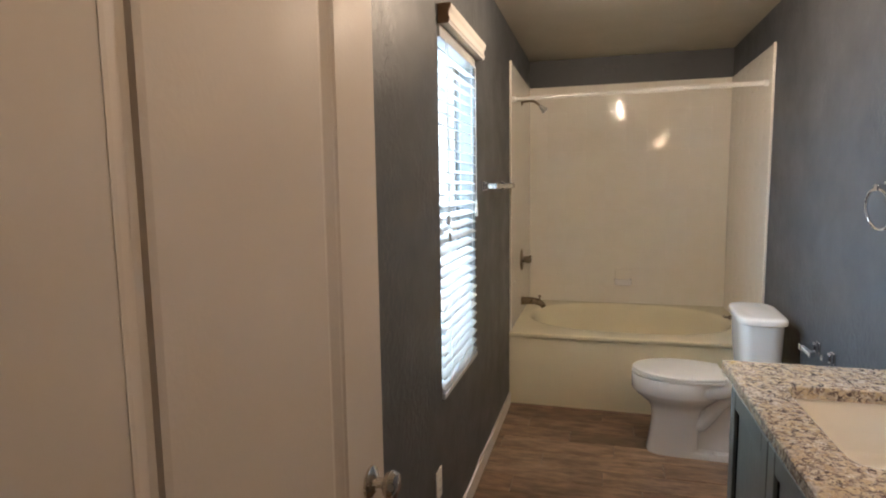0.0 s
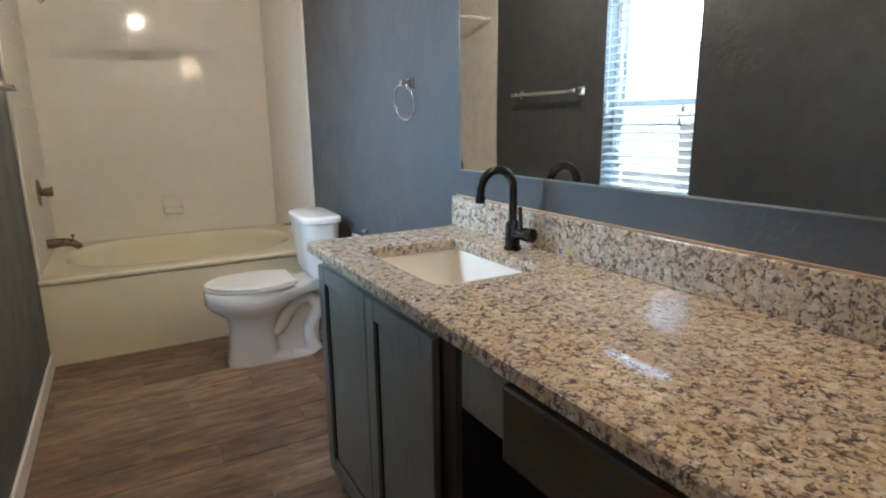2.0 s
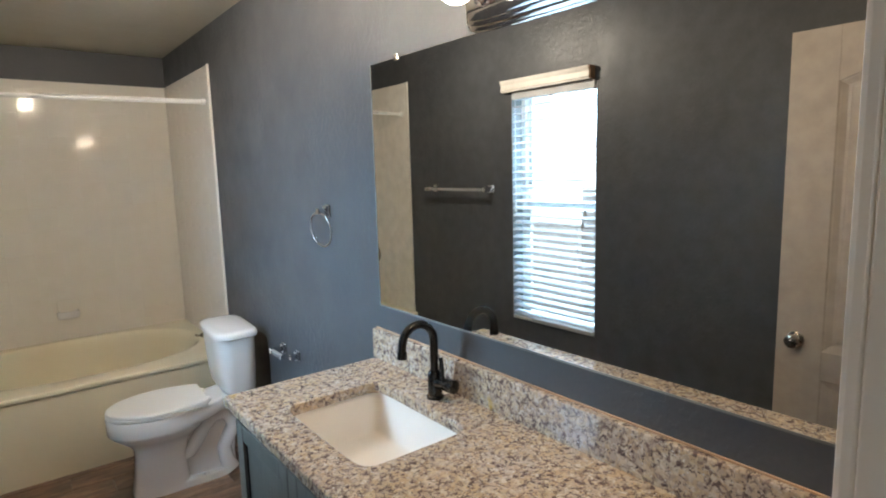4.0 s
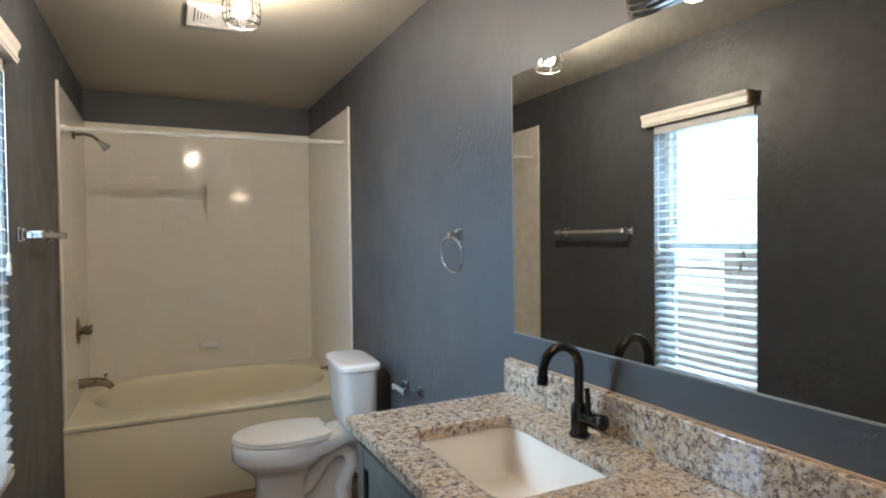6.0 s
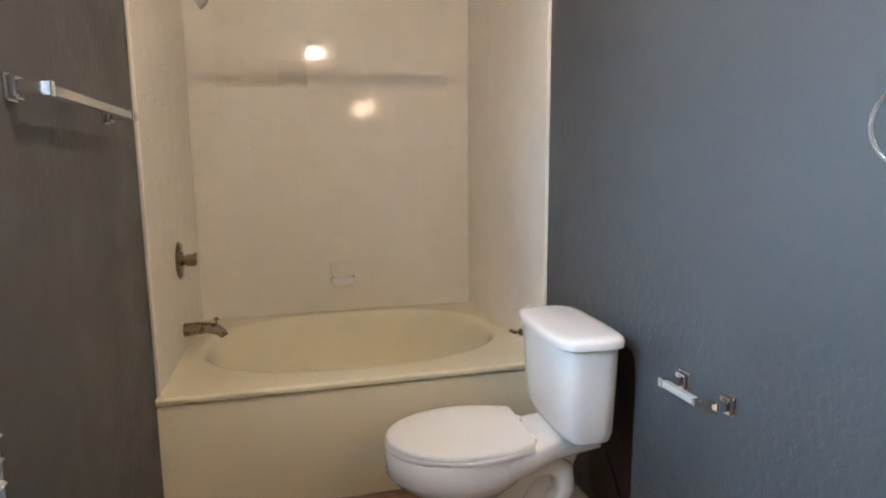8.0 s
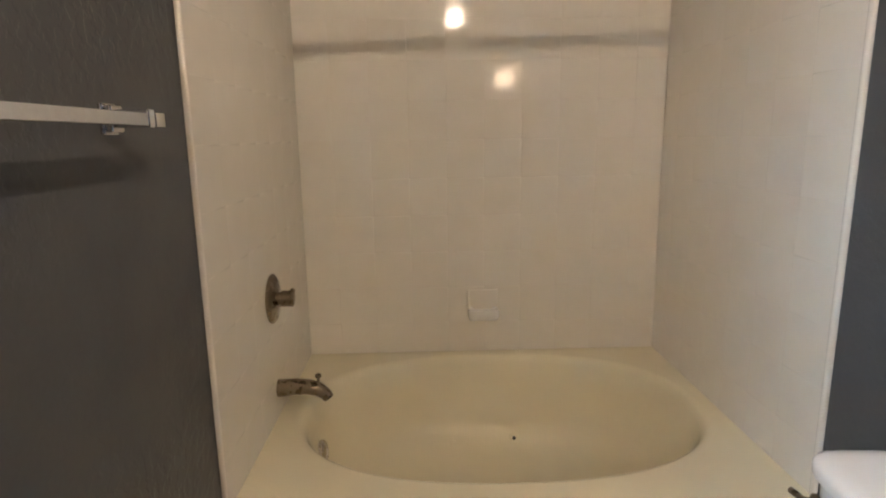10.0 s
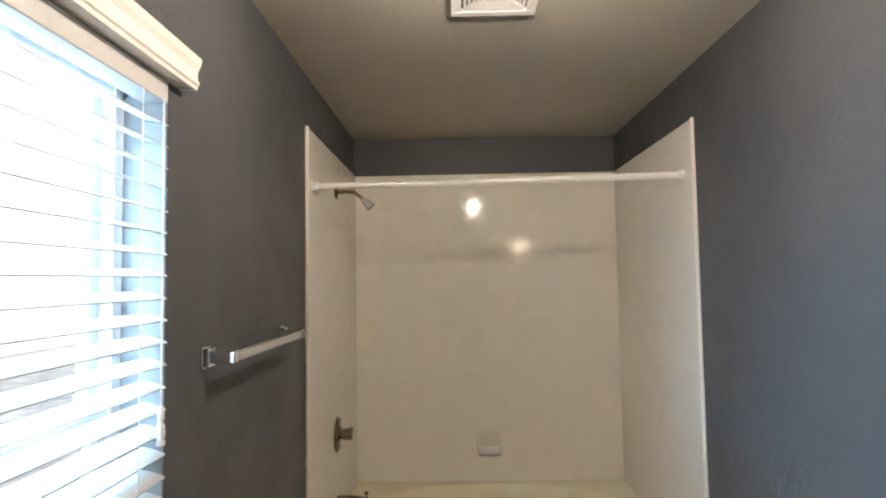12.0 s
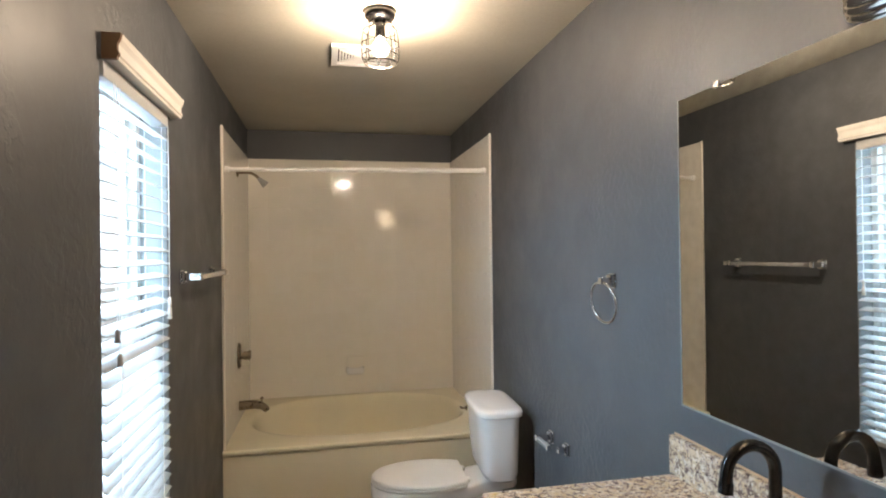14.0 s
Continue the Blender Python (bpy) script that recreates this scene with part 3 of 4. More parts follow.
def toilet_parts():
    bm = bmesh.new()
    rings = []
    for z, a, b, half, power in ((0.0, 0.372, 0.644, 0.100, 4.0), (0.012, 0.370, 0.646, 0.102, 4.0), (0.030, 0.382, 0.640, 0.096, 4.5), (0.10, 0.386, 0.630, 0.092, 4.5), (0.20, 0.384, 0.622, 0.092, 4.0),
                                 (0.246, 0.370, 0.626, 0.098, 3.2), (0.272, 0.345, 0.644, 0.116, 2.6), (0.297, 0.315, 0.676, 0.147, 2.3), (0.318, 0.290, 0.704, 0.167, 2.2), (0.338, 0.276, 0.722, 0.179, 2.2),
                                 (0.348, 0.272, 0.730, 0.183, 2.2), (0.416, 0.272, 0.730, 0.182, 2.2), (0.424, 0.280, 0.724, 0.176, 2.2)):
        rings.append([((a + b) / 2 - px, py, z) for px, py, _ in oval(0, 0, (b - a) / 2, half, 0, power, 48, 0.08)])
    part("bowl", skin(bm, rings), PORC, toilet, smooth=True)
    # deck rising from the bowl to the tank, and the web behind the column
    deck = bmesh.new()
    rings = []
    for x, half, low, top in ((0.030, 0.085, 0.395, 0.452), (0.05, 0.105, 0.385, 0.458), (0.16, 0.112, 0.372, 0.452), (0.22, 0.118, 0.362, 0.440), (0.28, 0.140, 0.345, 0.426), (0.36, 0.158, 0.335, 0.421), (0.42, 0.160, 0.34, 0.418)):
        rings.append([(x, py, (low + top) / 2 + pz) for py, pz, _ in oval(0, 0, half, (top - low) / 2, 0, 5.0, 32)])
    part("tank_shelf", skin(deck, rings), PORC, toilet, smooth=True)
    web = bmesh.new()
    rings = [[(0.27 + px + lean, py, z) for px, py, _ in oval(0, 0, long, half, 0, 4.0, 32)] for z, long, half, lean in ((0.02, 0.13, 0.060, 0.0), (0.10, 0.125, 0.046, 0.0), (0.26, 0.14, 0.044, -0.01), (0.38, 0.17, 0.050, -0.03))]
    part("web", skin(web, rings), PORC, toilet, smooth=True)
    foot = bmesh.new()
    rings = [[(0.398 + px, py, z) for px, py, _ in oval(0, 0, 0.238 - k, 0.096 - k * 0.8, 0, 3.6, 40)] for z, k in ((0.0, 0.0), (0.018, 0.0), (0.032, 0.006), (0.038, 0.025))]
    part("foot", skin(foot, rings), PORC, toilet, smooth=True)
    for s in (-1, 1):
        y = 0.050 * s
        path = [(0.42, y * 0.8, 0.150), (0.375, y, 0.172), (0.335, y, 0.225), (0.300, y, 0.285), (0.255, y, 0.330), (0.200, y, 0.338), (0.158, y, 0.305),
                (0.150, y, 0.250), (0.178, y, 0.205), (0.205, y, 0.150), (0.198, y, 0.08), (0.180, y, 0.02)]
        part("trapway", tube(path, [0.030, 0.034, 0.036, 0.037, 0.038, 0.039, 0.040, 0.040, 0.038, 0.037, 0.038, 0.044], 16), PORC, toilet, "moulded trapway curve", True)
        part("bolt_cap", lathe([(0.014, 0), (0.014, 0.008), (0.009, 0.016), (0.002, 0.018)], (0, 0, 1), (0.31, 0.078 * s, 0.030), 14), PORC, toilet, smooth=True)
    # tank, narrowing and rounding in towards its foot
    tank = bmesh.new()
    rings = []
    for z, a, b, half, power in ((0.450, 0.070, 0.160, 0.150, 3.0), (0.454, 0.050, 0.190, 0.184, 3.4), (0.464, 0.040, 0.203, 0.198, 3.8), (0.49, 0.034, 0.211, 0.204, 4.0), (0.60, 0.030, 0.222, 0.209, 4.0), (0.757, 0.026, 0.230, 0.214, 4.2)):
        rings.append([((a + b) / 2 + px, py, z) for px, py, _ in oval(0, 0, (b - a) / 2, half, 0, power, 64)])
    part("tank", skin(tank, rings), PORC, toilet, smooth=True)
    lid = bmesh.new()
    rings = []
    for z, k in ((0.758, -0.006), (0.759, 0.004), (0.763, 0.009), (0.780, 0.010), (0.789, 0.006), (0.794, -0.004), (0.797, -0.03)):
        rings.append([(0.128 + px, py, z) for px, py, _ in oval(0, 0, 0.104 + k, 0.216 + k, 0, 4.6, 64)])
    part("tank_lid", skin(lid, rings), PORC, toilet, smooth=True)
    # seat and closed lid
    part("seat", skin(bmesh.new(), [seat_ring(g, z) for g, z in ((-0.006, 0.427), (-0.001, 0.430), (-0.001, 0.438), (-0.004, 0.441))]), PLAST, toilet, smooth=True)
    part("seat_lid", skin(bmesh.new(), [seat_ring(g, z) for g, z in ((-0.008, 0.4425), (-0.003, 0.445), (-0.003, 0.452), (-0.007, 0.457), (-0.016, 0.4595), (-0.05, 0.461))]), PLAST, toilet, "white plastic closed lid", True)
    for s in (-1, 1):
        part("hinge", box((0.258, 0.072 * s - 0.020, 0.420), (0.285, 0.072 * s + 0.020, 0.446), 0.006), PLAST, toilet)
    lever = part("flush_lever", lathe([(0.013, 0), (0.013, 0.006), (0.007, 0.012)], (1, 0, 0), (0.222, -0.172, 0.712), 16), BRONZE, toilet, "dark metal flush lever", True)
    part("lever_arm", tube([(0.232, -0.172, 0.712), (0.246, -0.177, 0.711), (0.249, -0.212, 0.707)], [0.005, 0.006, 0.007], 10), BRONZE, lever, smooth=True)


toilet_parts()
valve2 = thing("water_supply", (XR, 3.66, 0.16), "dark braided toilet supply hose with a stop valve", "supply hose")
part("hose", tube([(-0.03, 0, 0), (-0.05, 0.0, 0.03), (-0.055, -0.04, 0.10), (-0.075, -0.03, 0.18), (-0.085, 0.0, 0.235)], 0.006, 10), BLACKM, valve2, smooth=True)
part("stop_valve", lathe([(0.022, 0), (0.022, 0.004), (0.009, 0.008), (0.009, 0.03), (0.014, 0.032), (0.014, 0.045)], (-1, 0, 0), sides=14), CHROME, valve2, "chrome stop valve", True)

OLDPAINT = painted("old_maroon_paint", (0.022, 0.008, 0.008), 0.45, relief=0.0006, relief_scale=34, knock=True, stain=0.2)
patch = bmesh.new()
skin(patch, [[(x, 3.775 + py, 0.42 + pz) for py, pz, _ in oval(0, 0, 0.134 - e, 0.305 - e, 0, 7.0, 48)] for x, e in ((XR - 0.0005, 0.0), (XR - 0.0015, 0.0), (XR - 0.002, 0.004))])
structure("trim_unpainted_patch", patch, OLDPAINT, "dark maroon unpainted wall patch behind the toilet tank", "wall patch")

# ---- vanity ----
CTR, CX, CY = 0.900, 0.934, 2.500        # counter top, front edge, far end
cab = thing("vanity_cabinet", (1.24, 1.67, 0), "grey-stained wooden vanity with two doors and an open knee space", "vanity cabinet")
CO = Vector((1.24, 1.67, 0))
FACE = 0.975


def cab_part(name, lo, hi, material, parent=None, label="", bevel=0.002):
    return part(name, box([a - b for a, b in zip(lo, CO)], [a - b for a, b in zip(hi, CO)], bevel), material, parent or cab, label)


UND = CTR - 0.035
cab_part("side_panel", (FACE + 0.019, 2.456, 0.0), (XR - 0.002, 2.474, UND - 0.002), CABINET)
# partition and inner boards coloured near-black for the shade inside
cab_part("divider", (FACE + 0.001, 1.606, 0.0), (XR - 0.002, 1.624, UND - 0.002), SHADEBLACK, None, "inner partition coloured near-black for knee-space shade")
cab_part("back_panel", (XR - 0.012, 1.625, 0.08), (XR - 0.003, 2.455, UND - 0.002), SHADEBLACK)
cab_part("bottom_shelf", (FACE + 0.019, 1.625, 0.085), (XR - 0.013, 2.455, 0.102), SHADEBLACK)
cab_part("toe_board", (FACE + 0.055, 1.625, 0.0), (FACE + 0.07, 2.455, 0.084), SHADEBLACK)
cab_part("face_frame", (FACE, 2.425, 0.085), (FACE + 0.018, 2.474, UND - 0.002), CABINET)
cab_part("face_frame", (FACE, 1.625, 0.085), (FACE + 0.018, 1.695, UND - 0.002), DARKWOOD, None, "dark red-brown frame edge")
cab_part("face_frame", (FACE, 1.696, UND - 0.04), (FACE + 0.018, 2.424, UND - 0.002), CABINET)
cab_part("face_frame", (FACE, 1.696, 0.085), (FACE + 0.018, 2.424, 0.115), CABINET)


def cab_door(y0, y1, z0, z1):
    door = cab_part("cabinet_door", (FACE - 0.020, y0, z0), (FACE - 0.001, y0 + 0.055, z1), CABINET, None, "", 0.003)
    cab_part("stile", (FACE - 0.020, y1 - 0.055, z0), (FACE - 0.001, y1, z1), CABINET, door, "", 0.003)
    cab_part("rail", (FACE - 0.0195, y0 + 0.0555, z1 - 0.055), (FACE - 0.0012, y1 - 0.0555, z1), CABINET, door, "", 0.003)
    cab_part("rail", (FACE - 0.0195, y0 + 0.0555, z0), (FACE - 0.0012, y1 - 0.0555, z0 + 0.055), CABINET, door, "", 0.003)
    cab_part("panel", (FACE - 0.0085, y0 + 0.05, z0 + 0.05), (FACE - 0.003, y1 - 0.05, z1 - 0.05), CABINET, door, "", 0.001)
    # near-black strips paint the shadow line round the panel
    bead = bmesh.new()
    for a0, a1, b0, b1 in ((y0 + 0.056, y0 + 0.061, z0 + 0.056, z1 - 0.056), (y1 - 0.061, y1 - 0.056, z0 + 0.056, z1 - 0.056),
                           (y0 + 0.061, y1 - 0.061, z0 + 0.056, z0 + 0.061), (y0 + 0.061, y1 - 0.061, z1 - 0.061, z1 - 0.056)):
        add_box(bead, Vector((FACE - 0.012, a0, b0)) - CO, Vector((FACE - 0.0086, a1, b1)) - CO)
    part("bead", bead, SHADEBLACK, door, "dark shadow bead")


cab_door(2.068, 2.462, 0.105, 0.832)
cab_door(1.690, 2.064, 0.105, 0.832)
# knee space: rail, false drawer front and end panel; near-black sheets paint its shade
cab_part("knee_rail", (FACE, 0.853, 0.715), (FACE + 0.018, 1.605, UND - 0.002), CABINET)
cab_part("drawer_front", (FACE - 0.022, 0.965, 0.696), (FACE - 0.001, 1.440, 0.842), SCUFFED, None, "scuffed grey-brown drawer front", 0.009)
cab_part("end_panel", (FACE + 0.019, 0.853, 0.0), (XR - 0.003, 0.868, 0.714), SHADEBLACK)
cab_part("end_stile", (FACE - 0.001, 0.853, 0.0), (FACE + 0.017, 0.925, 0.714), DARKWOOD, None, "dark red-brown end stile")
cab_part("knee_lining", (FACE + 0.025, 0.870, UND - 0.006), (XR - 0.012, 1.604, UND - 0.003), SHADEBLACK)
cab_part("rail_lining", (FACE + 0.0185, 0.872, 0.716), (FACE + 0.022, 1.603, UND - 0.007), SHADEBLACK)
cab_part("knee_back", (XR - 0.010, 0.870, 0.0), (XR - 0.003, 1.604, UND - 0.003), SHADEBLACK)


def slab_with_hole():
    """The counter slab with an eased edge and a rounded rectangular sink cut-out."""
    x0, x1, y0, y1 = CX, XR - 0.001, Y_DOOR + 0.002, CY
    cx, cy, ax, ay = 1.205, 2.056, 0.160, 0.232
    bm, count = bmesh.new(), 64
    hole = oval(cx, cy, ax, ay, CTR, 9.0, count)

    def snapped(ring, corners):
        """Moves the ring's nearest points onto the corners."""
        for cx_, cy_ in corners:
            k = min(range(len(ring)), key=lambda i: (ring[i][0] - cx_) ** 2 + (ring[i][1] - cy_) ** 2)
            ring[k] = (cx_, cy_, ring[k][2])
        return ring

    def outer(z, inset):
        ring = []
        for px, py, _ in hole:
            dx, dy = px - cx, py - cy
            k = min(((x1 - inset - cx) if dx > 0 else (cx - x0 - inset)) / max(abs(dx), 1e-6), ((y1 - inset - cy) if dy > 0 else (cy - y0 - inset)) / max(abs(dy), 1e-6))
            ring.append((cx + dx * k, cy + dy * k, z))
        return snapped(ring, [(x0 + inset, y0 + inset), (x1 - inset, y0 + inset), (x0 + inset, y1 - inset), (x1 - inset, y1 - inset)])

    rings = [oval(cx, cy, ax, ay, CTR - 0.034, 9, count), oval(cx, cy, ax, ay, CTR - 0.003, 9, count), oval(cx, cy, ax + 0.003, ay + 0.003, CTR, 9, count),
             outer(CTR, 0.004), outer(CTR - 0.004, 0.0), outer(CTR - 0.031, 0.0), outer(CTR - 0.035, 0.004), oval(cx, cy, ax + 0.003, ay + 0.003, CTR - 0.035, 9, count)]
    return skin(bm, rings + [rings[0]], cap=(False, False))


bm = slab_with_hole()
bmesh.ops.remove_doubles(bm, verts=bm.verts, dist=0.0002)
tagged(part("countertop", bm, GRANITE), "speckled tan and brown polished granite vanity countertop", "countertop")
splash = box((XR - 0.022, Y_DOOR + 0.002, CTR + 0.0005), (XR - 0.001, 2.508, 1.008), 0.003)
tagged(part("backsplash", splash, GRANITE), "speckled granite backsplash strip along the wall", "backsplash")
caulk = structure("trim_caulk_line", box((XR - 0.006, Y_DOOR + 0.002, 1.0085), (XR - 0.0005, 2.505, 1.013), 0.001), painted("old_caulk", (0.55, 0.36, 0.22), 0.6, stain=0.2), "tan caulk bead above the backsplash", "caulk")

sink = thing("sink", (1.205, 2.056, CTR - 0.035), "white rectangular undermount porcelain sink", "sink")
rings = [oval(0, 0, 0.166, 0.238, -0.001, 9, 64), oval(0, 0, 0.161, 0.233, -0.010, 11, 64), oval(0, 0, 0.150, 0.220, -0.07, 11, 64),
         oval(0, 0, 0.140, 0.208, -0.118, 11, 64), oval(0, 0, 0.128, 0.195, -0.130, 9, 64), oval(0, 0, 0.05, 0.06, -0.139, 3, 64), oval(0, 0, 0.024, 0.024, -0.142, 2, 64)]
outer_rings = [oval(0, 0, 0.030, 0.030, -0.155, 2, 64), oval(0, 0, 0.13, 0.195, -0.150, 5, 64), oval(0, 0, 0.165, 0.238, -0.10, 7, 64), oval(0, 0, 0.182, 0.254, -0.014, 9, 64), oval(0, 0, 0.182, 0.254, -0.001, 9, 64)]
part("basin", skin(bmesh.new(), outer_rings + rings, cap=(True, True)), SINKM, sink, smooth=True)
part("drain", lathe([(0.023, -0.143), (0.023, -0.1385), (0.018, -0.136), (0.016, -0.139), (0.002, -0.138)], sides=24), CHROME, sink, "chrome drain", True)

FA = (1.422, 2.050, CTR)
faucet = thing("faucet", FA, "black gooseneck single-handle bathroom faucet", "faucet")
part("base", lathe([(0.026, 0.0005), (0.026, 0.008), (0.022, 0.011), (0.0215, 0.075), (0.0195, 0.080), (0.0135, 0.088)], sides=28), BLACKM, faucet, smooth=True)
neck = [(0, 0, 0.08), (0, 0, 0.155)] + [tuple(p) for p in arc((-0.056, 0, 0.180), 0.056, 0, 172, 16, (1, 0, 0), (0, 0, 1))] + [(-0.1145, 0, 0.155)]
part("neck", tube(neck, 0.0125, 18), BLACKM, faucet, smooth=True)
part("aerator", lathe([(0.0135, 0), (0.0145, 0.004), (0.0145, 0.022), (0.010, 0.023)], (-0.1, 0, -1), (-0.1125, 0, 0.168), 18), BLACKM, faucet, smooth=True)
hub = part("handle_hub", lathe([(0.019, 0.012), (0.019, 0.050), (0.0205, 0.052), (0.0205, 0.080), (0.016, 0.084), (0.002, 0.085)], (0.15, -1, 0), (0, 0, 0.052), 22), BLACKM, faucet, smooth=True)
part("handle_lever", tube([(0, -0.036, 0.064), (0.004, -0.032, 0.090), (0.008, -0.022, 0.128)], [0.0085, 0.0075, 0.0065], 10), BLACKM, hub, smooth=True)

# ---- mirror, light bar ----
MY0, MY1, MZ0, MZ1 = 0.90, 2.448, 1.104, 1.933
MX = 1.493
mir = thing("mirror", (MX, (MY0 + MY1) / 2, MZ0), "wide frameless wall mirror with worn silver edges", "mirror", turn=0.6)
half, high = (MY1 - MY0) / 2, MZ1 - MZ0
part("mirror_glass", box((0, -half, 0), (0.005, half, high), 0.0008), MIRROR, mir)
part("backing_board", box((0.0055, -half + 0.01, 0.01), (XR - MX, half - 0.01, high - 0.01)), SHADEBLACK, mir)
EDGE = painted("worn_mirror_edge", (0.30, 0.31, 0.30), 0.4, stain=0.3, relief=0.001, relief_scale=120)
part("worn_edge", box((-0.0012, -half, 0), (-0.0002, half, 0.005)), EDGE, mir, "dull desilvered bottom edge")
part("worn_edge", box((-0.0012, half - 0.0035, 0.005), (-0.0002, half, high)), EDGE, mir, "dull desilvered side edge")
for cy in (-0.45, half - 0.16):
    part("clip", box((-0.005, cy - 0.011, high - 0.008), (XR - MX, cy + 0.011, high + 0.010), 0.002), CHROME, mir, "small metal mirror clip")

bar = thing("vanity_light", (XR, 1.48, 1.990), "chrome light bar with round lit globe bulbs", "vanity light")
plate = bmesh.new()
for k, (dx, hz) in enumerate(((0.022, 0.063), (0.036, 0.053), (0.044, 0.041))):
    x_from = (0.0, 0.022, 0.036)[k]
    rings = [[(-x, p[0], p[1]) for p in [(a, b) for a, b, _ in oval(0, 0, 0.455 - 0.008 * k - e, hz - e, 0, 8.0, 48)]] for x, e in ((x_from, 0.0), (dx - 0.003, 0.0), (dx, 0.004))]
    skin(plate, rings)
part("bar_plate", plate, CHROME, bar, smooth=True)
for i in range(3):
    y = 0.365 - 0.365 * i
    sock = part("socket", lathe([(0.034, 0.040), (0.034, 0.052), (0.026, 0.058), (0.022, 0.075)], (-1, 0, 0.05), (0, y, 0.022), 24), CHROME, bar, smooth=True)
    prof = [(0.0135, 0.0), (0.018, 0.008)] + [(0.047 * math.sin(a), 0.058 - 0.047 * math.cos(a)) for a in (radians(24 + 156 * k / 12) for k in range(13))]
    globe = part("globe_bulb", lathe([(r, h + 0.076) for r, h in prof], (-1, 0, 0.05), (0, y, 0.022), 28), GLOBE, sock, "warm lit globe bulb", True)
    globe.visible_shadow = False
    lamp = new("globe_light", bpy.data.lights.new("globe_light", "POINT"))
    lamp.data.energy, lamp.data.color, lamp.data.shadow_soft_size = GLOBE_BULB, WARMER, 0.030
    lamp.location = (XR - 0.134, 1.48 + y, 2.019)

# ---- ceiling light and vent ----
LX, LY = 0.750, 3.20
cl = thing("ceiling_light", (LX, LY, H), "black wire-cage ceiling light with a lit bulb", "ceiling light")
part("canopy", lathe([(0.058, 0), (0.060, -0.006), (0.057, -0.024), (0.050, -0.030), (0.026, -0.036), (0.024, -0.044)], sides=32), BLACKM, cl, smooth=True)
part("socket", lathe([(0.019, -0.036), (0.019, -0.095), (0.016, -0.100)], sides=20), BLACKM, cl, smooth=True)
bulb = part("bulb", lathe([(0.013, -0.098), (0.016, -0.110)] + [(0.031 * math.sin(a), -0.142 + 0.031 * math.cos(a)) for a in (radians(32 + 148 * k / 10) for k in range(11))], sides=24), GLOW, cl, "lit clear bulb", True)
bulb.visible_shadow = False
CAGE = [(0.030, -0.034), (0.052, -0.050), (0.064, -0.075), (0.068, -0.105), (0.070, -0.150), (0.068, -0.180), (0.060, -0.196)]
for i in range(8):
    a = 2 * math.pi * i / 8
    part("cage_wire", tube([(r * math.cos(a), r * math.sin(a), z) for r, z in CAGE], 0.0019, 6), BLACKM, cl, smooth=True)
for r, z in ((0.064, -0.075), (0.069, -0.125), (0.069, -0.170)):
    part("cage_ring", tube([(r * math.cos(2 * math.pi * k / 36), r * math.sin(2 * math.pi * k / 36), z) for k in range(36)], 0.0019, 6, closed=True), BLACKM, cl, smooth=True)
# nickel instead of black: the bulb's light on this ring put into its colour
part("bottom_ring", tube([(0.060 * math.cos(2 * math.pi * k / 36), 0.060 * math.sin(2 * math.pi * k / 36), -0.196) for k in range(36)], 0.0035, 8, closed=True), NICKEL, cl, "lower cage ring in nickel standing in for bulb light", True)
lamp = new("ceiling_bulb_light", bpy.data.lights.new("ceiling_bulb_light", "POINT"))
lamp.data.energy, lamp.data.color, lamp.data.shadow_soft_size = CEILING_BULB, WARM, 0.018
lamp.location = (LX, LY, H - 0.142)

vent = thing("ceiling_vent", (0.702, 3.685, H), "square white plastic exhaust fan grille", "exhaust fan")
VW = 0.128
grille = bmesh.new()
for a0, a1, b0, b1 in ((-VW, VW, -VW, -VW + 0.03), (-VW, VW, VW - 0.03, VW), (-VW, -VW + 0.03, -VW + 0.03, VW - 0.03), (VW - 0.03, VW, -VW + 0.03, VW - 0.03)):
    add_box(grille, (a0, b0, -0.016), (a1, b1, 0.0), 0.003)
part("frame", grille, PLAST, vent)
# flat near-black sheet paints the shade of the fan cavity
part("backing", box((-VW + 0.03, -VW + 0.03, -0.003), (VW - 0.03, VW - 0.03, -0.0005)), SHADEBLACK, vent, "near-black sheet painting the shaded fan opening")
for k in range(6):
    s = 0.020 + 0.0135 * k
    for sx, sy in ((1, 0), (-1, 0), (0, 1), (0, -1)):
        if sx:
            part("slat", box((sx * s - 0.0042, -s + 0.001, -0.014), (sx * s + 0.0042, s - 0.001, -0.004)), PLAST, vent)
        else:
            part("slat", box((-s + 0.001, sy * s - 0.0042, -0.014), (s - 0.001, sy * s + 0.0042, -0.004)), PLAST, vent)
for s in (1, -1):
    rib = box((-0.115, -0.003, -0.0155), (0.115, 0.003, -0.0045))
    bmesh.ops.rotate(rib, verts=rib.verts, cent=(0, 0, 0), matrix=Matrix.Rotation(radians(45 * s), 3, "Z"))
    part("rib", rib, PLAST, vent)

# ---- wall fittings ----
def square_post(name, parent, at, out, reach, height=0.015, thick=0.011):
    """A stepped square chrome rosette with a flat rectangular arm."""
    bm = bmesh.new()
    s = 1 if out > 0 else -1
    for x0, x1, h, w in ((0, 0.008, 0.026, 0.023), (0.008, 0.020, 0.022, 0.019), (0.020, reach, height, thick)):
        lo, hi = sorted((s * x0, s * x1))
        add_box(bm, (at[0] + lo, at[1] - w, at[2] - h), (at[0] + hi, at[1] + w, at[2] + h), 0.0035, 3)
    return part(name, bm, CHROME, parent)


tb = thing("towel_bar", (XL, 3.695, 1.447), "clear acrylic towel bar on square chrome posts", "towel bar")
for y in (-0.285, 0.285):
    square_post("post", tb, (0, y, 0), 1, 0.076)
